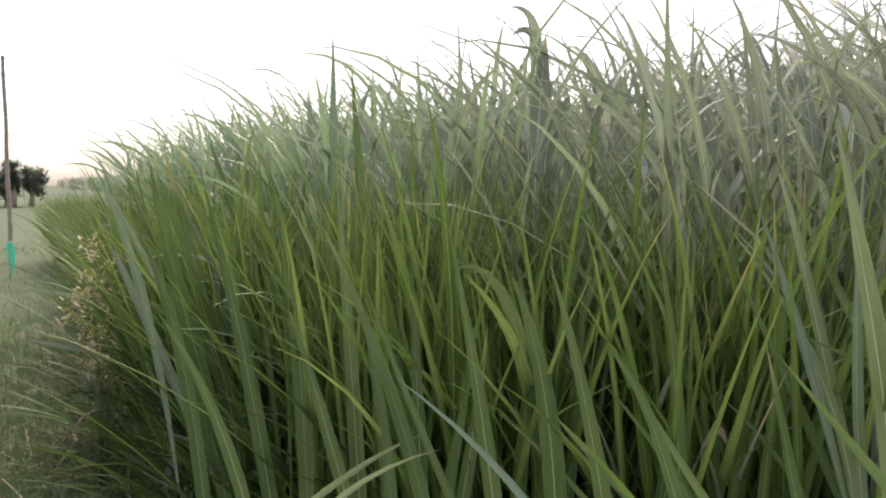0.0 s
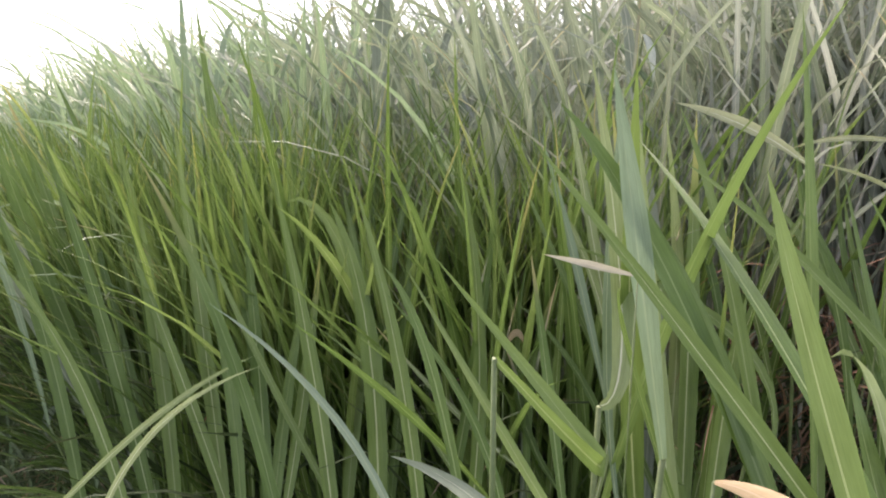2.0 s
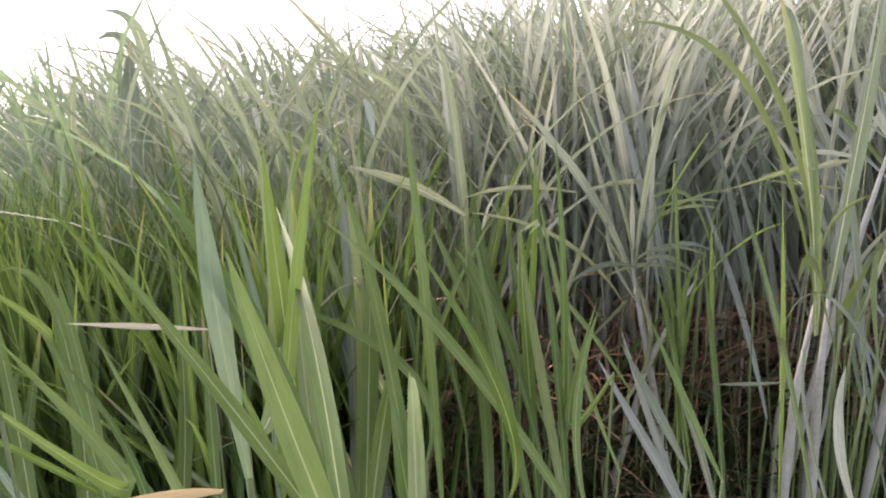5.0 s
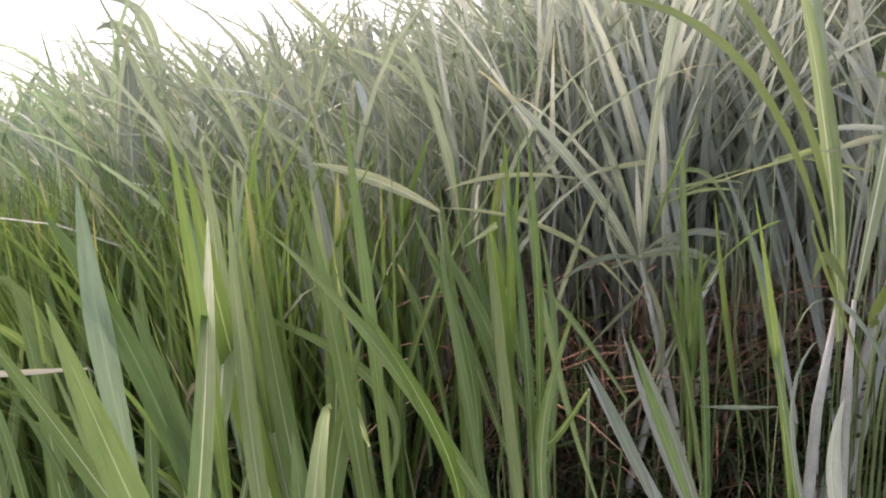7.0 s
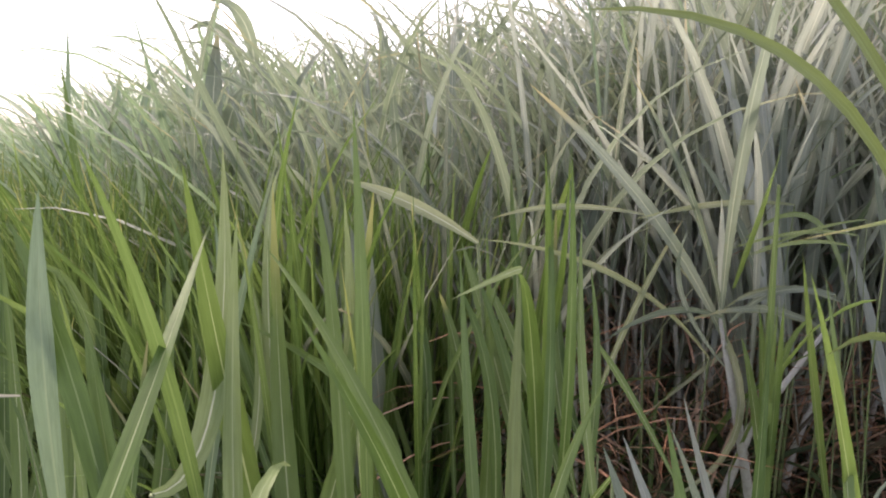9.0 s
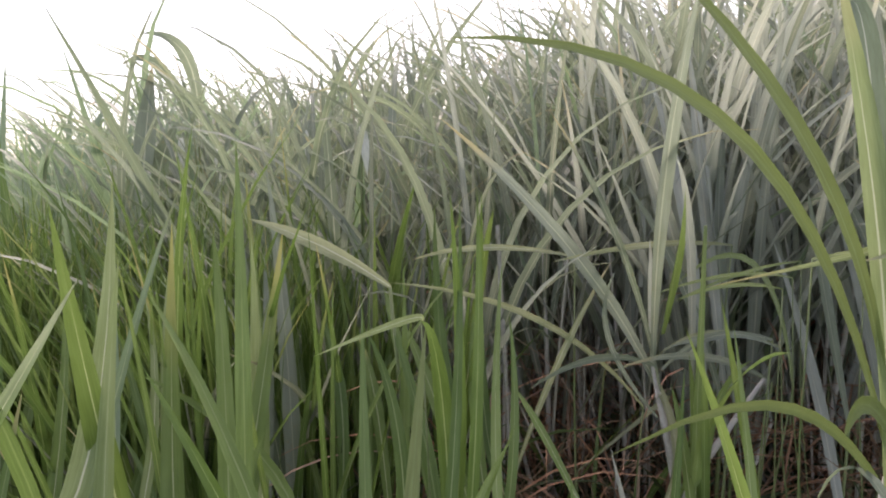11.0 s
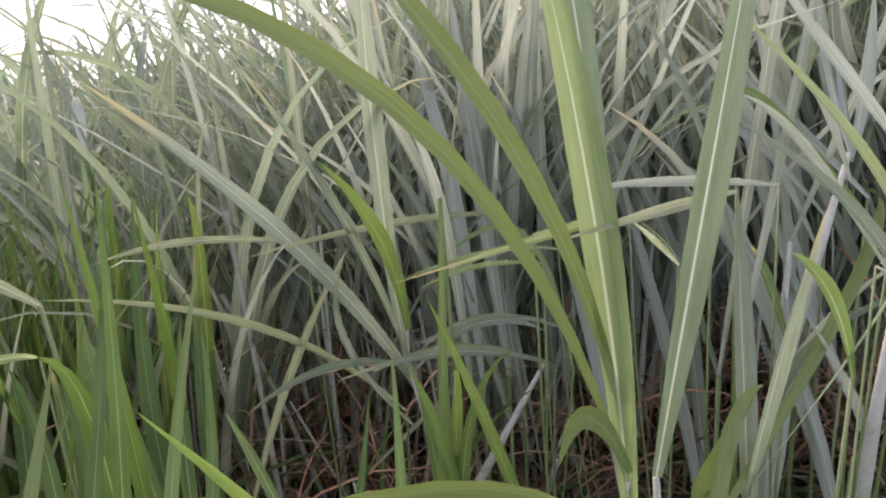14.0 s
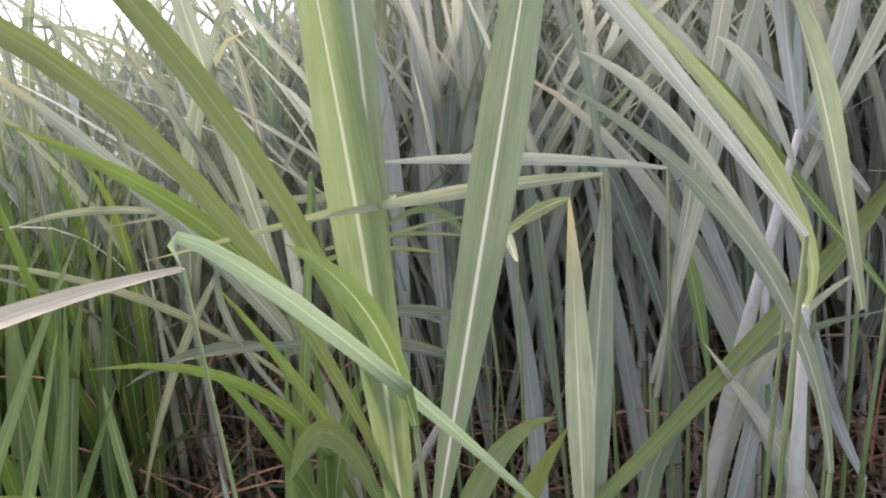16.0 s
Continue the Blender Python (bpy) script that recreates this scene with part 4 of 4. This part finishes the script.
tuft("tall broad fresh green blades among thinner ones", [
    ((0.643, 0.716, 0.580), (0.572, 0.829, 0.753), (0.565, 1.004, 1.339), 0.040, M_BRIGHT),
    ((0.220, 0.753, 0.501), (0.235, 0.892, 0.888), (0.144, 1.032, 1.205), 0.026, M_BRIGHT),
    ((0.092, 0.866, 0.478), (0.094, 0.994, 0.788), (-0.008, 1.160, 1.250), 0.029, M_BRIGHT),
    ((0.030, 0.820, 0.459), (0.012, 0.967, 0.870), (-0.223, 1.136, 1.259), 0.024, M_GREEN),
    ((0.246, 0.837, 0.413), (0.382, 0.969, 0.841), (0.330, 1.118, 1.241), 0.027, M_BRIGHT),
    ((0.835, 0.790, 0.551), (0.917, 0.876, 0.667), (0.923, 1.050, 1.258), 0.027, M_BRIGHT),
])
cane("pale cane plant with long crossing waxy leaves", [
    ((1.848, 0.735, 1.171), (1.873, 0.701, 1.259), (1.645, 0.759, 1.502), 0.017, M_PALE),
    ((1.839, 0.671, 1.058), (1.836, 0.689, 1.248), (1.648, 0.732, 1.372), 0.018, M_CANE),
    ((1.897, 0.743, 1.162), (1.830, 0.697, 1.427), (1.715, 0.489, 1.399), 0.026, M_CANE),
    ((1.916, 0.876, 0.889), (1.917, 0.817, 0.926), (1.779, 0.785, 1.131), 0.022, M_ASH),
], (1.93, 1.00))
cane("grey waxy cane plant with leaves fanning upwards", [
    ((1.941, 1.036, 1.163), (2.087, 1.018, 1.485), (2.234, 1.000, 1.786), 0.022, M_ASH),
    ((1.783, 0.983, 0.991), (1.874, 0.977, 1.493), (1.965, 0.972, 1.974), 0.024, M_ASH),
    ((1.758, 0.895, 1.046), (1.863, 0.927, 1.382), (1.968, 0.959, 1.698), 0.018, M_ASH),
    ((1.872, 1.049, 0.716), (1.845, 0.966, 1.055), (1.935, 0.806, 1.183), 0.024, M_ASH),
    ((1.978, 0.849, 1.141), (1.787, 0.938, 1.445), (1.793, 0.927, 1.385), 0.020, M_BRIGHT),
], (1.88, 1.12))
cane("pale cane plant with broad upright leaves in the stand", [
    ((1.580, 1.438, 1.019), (1.560, 1.479, 1.331), (1.501, 1.493, 1.624), 0.036, M_ASH),
    ((1.705, 1.278, 0.935), (1.693, 1.331, 1.224), (1.676, 1.369, 1.439), 0.020, M_ASH),
    ((1.826, 1.237, 0.942), (1.779, 1.326, 1.357), (1.715, 1.399, 1.584), 0.030, M_ASH),
    ((1.850, 1.389, 0.928), (1.892, 1.460, 1.298), (1.868, 1.513, 1.593), 0.036, M_ASH),
    ((1.873, 1.193, 1.155), (1.864, 1.225, 1.321), (1.793, 1.290, 1.611), 0.026, M_CANE),
])
tuft("fresh green shoot with upright blades beside the forked plant", [
    ((1.394, 0.967, 1.298), (1.324, 0.858, 0.636), (1.364, 0.891, 1.131), 0.020, M_BRIGHT),
    ((1.389, 1.108, 0.725), (1.384, 0.878, 1.126), (1.328, 0.588, 1.204), 0.017, M_BRIGHT),
    ((1.554, 1.068, 1.084), (1.462, 1.046, 1.119), (1.345, 1.014, 1.092), 0.014, M_CANE),
    ((1.580, 1.119, 0.992), (1.409, 1.011, 1.105), (1.238, 0.863, 1.113), 0.014, M_CANE),
])
tuft("narrow pale blades lying level behind the broad plant", [
    ((1.456, 0.778, 1.269), (1.635, 0.711, 1.309), (1.300, 0.727, 1.248), 0.010, M_PALE),
    ((1.533, 0.997, 1.187), (1.445, 1.000, 1.211), (1.355, 0.973, 1.181), 0.008, M_PALE),
    ((1.618, 0.782, 1.215), (1.611, 0.813, 1.234), (1.603, 0.865, 1.258), 0.012, M_PALE),
])
tuft("dark green short blunt blade low beside the broad plant", [
    ((1.636, 0.745, 0.964), (1.557, 0.720, 0.954), (1.649, 0.689, 1.102), 0.030, M_DEEP),
])
tuft("saturated green upright blades standing thick", [
    ((0.810, 1.725, 0.450), (0.826, 1.465, 1.065), (0.951, 1.166, 1.391), 0.026, M_GREEN),
    ((0.803, 1.484, 0.734), (1.051, 1.091, 0.676), (1.044, 0.896, 1.373), 0.026, M_GREEN),
    ((0.911, 1.270, 0.152), (1.066, 1.270, 1.247), (1.075, 1.042, 1.332), 0.024, M_BRIGHT),
    ((0.714, 0.774, 0.885), (0.699, 1.007, 0.848), (0.597, 1.337, 1.431), 0.024, M_BRIGHT),
])
tuft("grey blunt blades rising from the low growth", [
    ((1.384, 0.864, 0.444), (1.284, 0.907, 0.694), (1.239, 0.950, 0.956), 0.022, M_ASH),
    ((1.260, 0.563, 0.484), (1.140, 0.722, 0.805), (1.106, 0.828, 0.944), 0.024, M_ASH),
])
tuft("fresh green blades leaning over the hollow", [
    ((1.056, 0.681, 0.958), (0.891, 0.682, 0.740), (1.067, 0.743, 1.082), 0.020, M_BRIGHT),
    ((1.412, 0.678, 0.607), (1.302, 0.562, 0.995), (1.155, 0.412, 1.280), 0.020, M_BRIGHT),
    ((0.971, 0.977, 0.672), (1.018, 0.898, 0.986), (0.997, 0.836, 1.377), 0.020, M_GREEN),
    ((0.813, 0.577, 0.834), (0.840, 0.526, 0.957), (0.686, 0.565, 1.228), 0.022, M_GREEN),
])
tuft("fresh green blades close to the path", [
    ((0.470, 0.832, 0.589), (0.514, 0.679, 1.146), (0.551, 0.419, 1.415), 0.022, M_GREEN),
    ((0.537, 0.163, 0.477), (0.651, 0.453, 1.163), (0.666, 0.573, 1.041), 0.024, M_PALE),
    ((0.506, 0.117, 0.855), (0.549, 0.426, 1.103), (0.522, 0.789, 1.284), 0.024, M_GREEN),
    ((0.548, 0.431, 0.859), (0.455, 0.553, 1.217), (0.362, 0.613, 1.329), 0.028, M_GREEN),
])

tuft("fresh green blades spreading from one foot", [
    ((0.193, 1.381, 0.472), (0.196, 1.205, 1.006), (0.015, 1.015, 1.184), 0.026, M_BRIGHT),
    ((0.217, 1.531, 0.402), (0.208, 1.598, 0.957), (0.145, 1.642, 1.234), 0.035, M_BRIGHT),
])
tuft("long narrow blades fallen aslant across the shoots", [
    ((0.318, 0.765, 0.781), (0.211, 0.634, 0.983), (0.078, 0.539, 1.128), 0.010, M_GREEN),
    ((0.240, 0.345, 1.147), (0.435, 0.365, 0.912), (0.206, 0.449, 1.206), 0.018, M_BRIGHT),
])
tuft("broad upright green blades at the corner of the field", [
    ((-0.505, 1.773, 0.295), (-0.740, 1.823, 1.037), (-0.803, 1.840, 1.376), 0.045, M_GREEN),
])
tuft("narrow pale green blades sprawling low over the path", [
    ((-1.556, 3.449, 0.687), (-1.909, 3.355, 0.783), (-2.122, 3.255, 0.803), 0.024, M_FIELD),
    ((-1.288, 3.130, 0.454), (-1.601, 3.013, 0.579), (-1.929, 2.990, 0.627), 0.024, M_CANE),
    ((-1.314, 3.128, 0.441), (-1.601, 3.039, 0.594), (-1.596, 2.925, 0.432), 0.034, M_CANE),
    ((-1.584, 3.445, 0.644), (-1.942, 3.348, 0.698), (-2.136, 3.237, 0.593), 0.022, M_FIELD),
    ((-0.882, 2.829, 0.431), (-1.192, 2.778, 0.449), (-1.323, 2.735, 0.536), 0.020, M_CANE),
], (-1.25, 3.2))
tuft("narrow pale green blades sprawling low over the path", [
    ((-0.905, 2.319, 0.345), (-0.969, 2.272, 0.382), (-0.932, 2.212, 0.272), 0.030, M_CANE),
    ((-0.488, 2.125, 0.393), (-0.716, 2.178, 0.442), (-0.963, 2.232, 0.496), 0.024, M_FIELD),
    ((-0.379, 1.934, 0.494), (-0.526, 1.931, 0.470), (-0.674, 1.931, 0.480), 0.020, M_PALE),
], (-0.6, 2.2))

# ---- more plants along the edge, from a few leaf shapes ----
def leaf_library(materials, n, lean, bend, width):
    out = []
    for i in range(n):
        v, f, uv = ribbons([(0, 0, 0)], 0.0, rng.uniform(*lean), rng.uniform(*bend), 1.0, rng.uniform(*width), rng.normal(0, 0.8), 10)
        for m in materials:
            out.append(blade_mesh("leaf", v, f, uv, m))
    return out


CANE_LEAVES = leaf_library((M_CANE, M_ASH, M_CANE, M_TAN, M_FIELD), 12, (0.06, 0.55), (0.05, 1.7), (0.016, 0.031))
SHOOT_LEAVES = leaf_library((M_GREEN, M_GREEN, M_BRIGHT), 12, (0.02, 0.4), (0.0, 1.0), (0.014, 0.028))
CANE_STALKS = []
for i in range(8):
    h = 1.0 + 0.12 * i
    k = 9
    bow = rng.uniform(-0.12, 0.12, 2)
    pts, rad = [], []
    for j in range(k + 1):
        q = j / k
        c = Vector((bow[0] * q * q, bow[1] * q * q, h * q))
        pts += [c, c + Vector((0, 0, 0.012))]
        rad += [0.0095 - 0.008 * q * q + 0.0012 * (1 - q), 0.0095 - 0.008 * q * q]
    CANE_STALKS.append((tube_mesh("stalk", pts, rad, M_STALK, 7), h, bow))


def leaf_pose(x, y, z, az, length, tilt=0.0):
    return Matrix.LocRotScale((x, y, z), Euler((0, tilt, az)), (length, length, length))


def cane_plant(x, y, top):
    mesh, h, bow = CANE_STALKS[min(len(CANE_STALKS) - 1, max(0, int((top * 0.68 - 1.0) / 0.12 + rng.integers(-1, 2))))]
    root = new("sugarcane_plant")
    root.location = (x, y, float(ground_z(x, y)))
    tagged(root, "grey waxy cane stalk with long pale green strap leaves", "cane plant", "plants along the field edge")
    lean = rng.normal(0, 0.07, 2)
    part("stalk", mesh, root, Matrix.LocRotScale(None, Euler((lean[0], lean[1], 0)), None))
    turn = Euler((lean[0], lean[1], 0)).to_matrix()
    for i in range(rng.integers(6, 10)):
        q = rng.uniform(0.55, 1.0) if i > 2 else 0.97
        c = turn @ Vector((bow[0] * q * q, bow[1] * q * q, h * q))
        for trial in range(8):
            az, L = rng.uniform(0, 2 * math.pi), rng.uniform(0.55, 1.05)
            far = L * 0.55
            px, py = x + c.x + math.cos(az) * far, y + c.y + math.sin(az) * far
            if py > np.interp(px, FREE_X, FREE_Y) + 0.05 and c.z + L * 0.8 < top + 0.1:
                part("leaf", CANE_LEAVES[rng.integers(len(CANE_LEAVES))], root, leaf_pose(c.x, c.y, c.z, az, L))
                break


def shoot(x, y, size):
    root = new("cane_shoot")
    root.location = (x, y, float(ground_z(x, y)))
    tagged(root, "bright green young cane shoot with upright blades", "cane shoot", "plants along the field edge")
    for i in range(rng.integers(6, 10)):
        az, L = rng.uniform(0, 2 * math.pi), size * rng.uniform(0.65, 1.1)
        part("leaf", SHOOT_LEAVES[rng.integers(len(SHOOT_LEAVES))], root,
             leaf_pose(rng.normal(0, 0.025), rng.normal(0, 0.025), 0, az, L))


for x, y, d in zip(*grow(84, 1.0, 3.3, 4, 0.1, 1.0)):
    cane_plant(float(x), float(y), float(canopy(x, y)))
for x, y, d in zip(*grow(175, -2.6, 0.72, 7, -0.02, 0.5)):
    shoot(float(x), float(y), 1.3 if x < 0.4 else 1.05)


# ---- the verge ----
x = np.concatenate((rng.uniform(-9, 5.0, 90000), rng.uniform(-4, 0.6, 60000)))
y = np.concatenate((rng.uniform(-4, 16, 90000), rng.uniform(0.3, 6.5, 60000)))
d = y - edge(x)
keep = (d < 0.25) & (d > -5 - 1.5 * np.sin(x * 1.7)) & (noise_keep(x, y) > rng.uniform(0, 1, len(x)))
x, y = x[keep], y[keep]
n = len(x)
v, q, uv = ribbons(np.stack((x, y, ground_z(x, y)), -1), rng.uniform(0, 6.28, n), rng.uniform(0, 0.9, n), rng.uniform(0, 1.2, n),
                   rng.uniform(0.05, 0.2, n), rng.uniform(0.004, 0.010, n), 0.0, 3)
tagged(new("verge_grass", blade_mesh("verge_grass", v, q, uv, M_TURF)), "short worn green grass on the path beside the field", "grass", kind="stuff")
n = 800
x = rng.uniform(-4, 0.6, n)
y = edge(x) - np.abs(rng.normal(0.1, 0.5, n))
x[:110], y[:110] = rng.normal(-1.81, 0.16, 110), rng.normal(3.29, 0.22, 110)          # a patch of straw at the field's corner
v, q, uv = ribbons(np.stack((x, y, ground_z(x, y) + 0.03), -1), rng.uniform(0, 6.28, n), rng.uniform(1.2, 1.65, n), rng.uniform(-0.2, 0.4, n),
                   rng.uniform(0.08, 0.4, n), rng.uniform(0.004, 0.012, n), rng.normal(0, 1, n), 4)
tagged(new("straw_litter", blade_mesh("straw_litter", v, q, uv, M_DRY)), "brown dry straw scattered on the ground", "straw", kind="stuff")
n = 1500
x = rng.uniform(-4, 0.5, n)
y = edge(x) + rng.uniform(-0.42, 0.3, n)
v, q, uv = ribbons(np.stack((x, y, ground_z(x, y)), -1), rng.uniform(0, 6.28, n), rng.uniform(0.2, 1.2, n), rng.uniform(0.2, 1.4, n),
                   rng.uniform(0.2, 0.6, n), rng.uniform(0.006, 0.02, n), rng.normal(0, 0.6, n), 5)
tagged(new("edge_weeds", blade_mesh("edge_weeds", v, q, uv, M_TURF)), "low dark green weeds sprawling at the foot of the cane", "weeds", kind="stuff")

n = 170
x = rng.uniform(-1.6, 0.25, n)
y = edge(x) + rng.uniform(-0.1, 0.2, n)
v, q, uv = ribbons(np.stack((x, y, ground_z(x, y)), -1), rng.normal(3.7, 0.7, n), rng.uniform(0.3, 0.95, n), rng.uniform(0.2, 1.1, n),
                   rng.uniform(0.4, 0.85, n), rng.uniform(0.014, 0.03, n), rng.normal(0, 0.6, n), 7)
tagged(new("splayed_leaves", blade_mesh("splayed_leaves", v, q, uv, M_GREEN)), "green leaves splayed low from the foot of the shoots", "grass", kind="stuff")


def bamboo_pole():
    root = new("bamboo_pole")
    root.location = (-10.08, 15.8, 0)
    tagged(root, "tall thin bamboo pole standing on the path edge", "pole")
    pts, rad = [], []
    for j in range(13):
        z = 4.15 * j / 12
        pts += [Vector((0.01 * math.sin(j), 0, z)), Vector((0.01 * math.sin(j), 0, z + 0.03))]
        rad += [0.052 - 0.001 * j, 0.046 - 0.001 * j]
    part("shaft", tube_mesh("shaft", pts, rad, M_BAMBOO, 9), root)
    part("wire", tube_mesh("wire", [Vector((0.02, 0, 2.6)), Vector((0.22, 0.1, 1.7)), Vector((0.28, 0.2, 0.6))], (0.005, 0.005, 0.005), M_BAMBOO, 5), root)


def plastic_strip():
    root = new("plastic_strip")
    root.location = (-6.06, 9.45, -0.12)
    tagged(root, "teal plastic strip tied to a thin stake", "marker")
    part("stake", tube_mesh("stake", [Vector((0, 0, 0)), Vector((0.01, 0, 0.62))], (0.008, 0.006), M_BAMBOO, 6), root)
    v, f, uv = ribbons([(0.01, -0.012, 0.62)], 1.57, 3.05, -0.1, 0.5, 0.16, 0.5, 8)
    part("strip", blade_mesh("strip", v, f, uv, M_TEAL), root)


def tree(x, y, h, spread, label):
    root = new("tree")
    root.location = (x, y, 0)
    tagged(root, label, "tree", "trees on the skyline")
    part("trunk", tube_mesh("trunk", [Vector((0, 0, 0)), Vector((0.1, 0, h * 0.3)), Vector((0, 0.1, h * 0.6))], (0.18, 0.13, 0.06), M_BAMBOO, 8), root)
    for i in range(5):
        a = i * 1.3
        part("limb", tube_mesh("limb", [Vector((0.05, 0.05, h * 0.35)), Vector((math.cos(a) * spread * 0.4, math.sin(a) * spread * 0.4, h * 0.6)),
                                        Vector((math.cos(a) * spread * 0.7, math.sin(a) * spread * 0.7, h * 0.78))], (0.07, 0.04, 0.02), M_BAMBOO, 6), root)
    n = 2200
    c = rng.normal(0, 1, (26, 3)) * (spread * 0.42, spread * 0.42, h * 0.15) + (0, 0, h * 0.62)
    p = c[rng.integers(0, 26, n)] + rng.normal(0, 0.16 * spread, (n, 3))
    v, q, uv = ribbons(p, rng.uniform(0, 6.28, n), rng.uniform(0.3, 2.0, n), rng.uniform(0, 1, n), rng.uniform(0.2, 0.45, n), rng.uniform(0.1, 0.2, n), 0.5, 2)
    part("crown", blade_mesh("crown", v, q, uv, M_TREE), root)


def dried_weed(x, y, h):
    root = new("dried_weed")
    root.location = (x, y, 0)
    tagged(root, "dried weed with yellowish seed heads beside the cane", "weed")
    for i in range(7):
        a, r = rng.uniform(0, 6.28), rng.uniform(0.02, 0.10)
        top = Vector((math.cos(a) * r, math.sin(a) * r, h * rng.uniform(0.7, 1.05)))
        part("stem", tube_mesh("stem", [Vector((0, 0, 0)), Vector((top.x * 0.7, top.y * 0.7, top.z * 0.6)), top], (0.0035, 0.003, 0.002), M_STEM, 5), root)
        n = 36
        p = np.array(top) + rng.normal(0, 0.028, (n, 3))
        v, q, uv = ribbons(p, rng.uniform(0, 6.28, n), rng.uniform(0.3, 2.2, n), rng.uniform(0, 1, n), rng.uniform(0.02, 0.05, n), rng.uniform(0.010, 0.022, n), 0.4, 2)
        tagged(part("seed_head", blade_mesh("seed_head", v, q, uv, M_SEED), root), kind="stuff")
    dry_leaves(root, h)


def dry_leaves(root, h):
    n = 12
    z = rng.uniform(0.35, 0.95, n) * h
    p = np.stack((rng.normal(0, 0.05, n), rng.normal(0, 0.05, n), z), -1)
    v, q, uv = ribbons(p, rng.uniform(0, 6.28, n), rng.uniform(0.8, 1.6, n), rng.uniform(0.6, 1.6, n), rng.uniform(0.1, 0.26, n), rng.uniform(0.008, 0.018, n), rng.normal(0, 1, n), 6)
    tagged(part("dry_leaves", blade_mesh("dry_leaves", v, q, uv, M_DRY), root), kind="stuff")


bamboo_pole()
plastic_strip()
tree(-24.0, 38.0, 2.5, 0.4, "dark leafy tree far off on the skyline")
tree(-25.6, 40.0, 2.1, 0.9, "low dark bush far off on the skyline")
tree(-24.2, 40.0, 2.3, 0.9, "small rounded tree behind the cane")
dried_weed(-1.40, 2.73, 1.03)
dried_weed(-1.40, 2.7, 0.82)
root = new("wooden_stake")
root.location = (-1.95, 3.75, 0)
tagged(root, "short pale cut stake in the ground", "stake")
part("shaft", tube_mesh("shaft", [Vector((0, 0, -0.02)), Vector((0.005, 0, 0.1)), Vector((0, 0, 0.2))], (0.009, 0.008, 0.008), M_BAMBOO, 7), root)
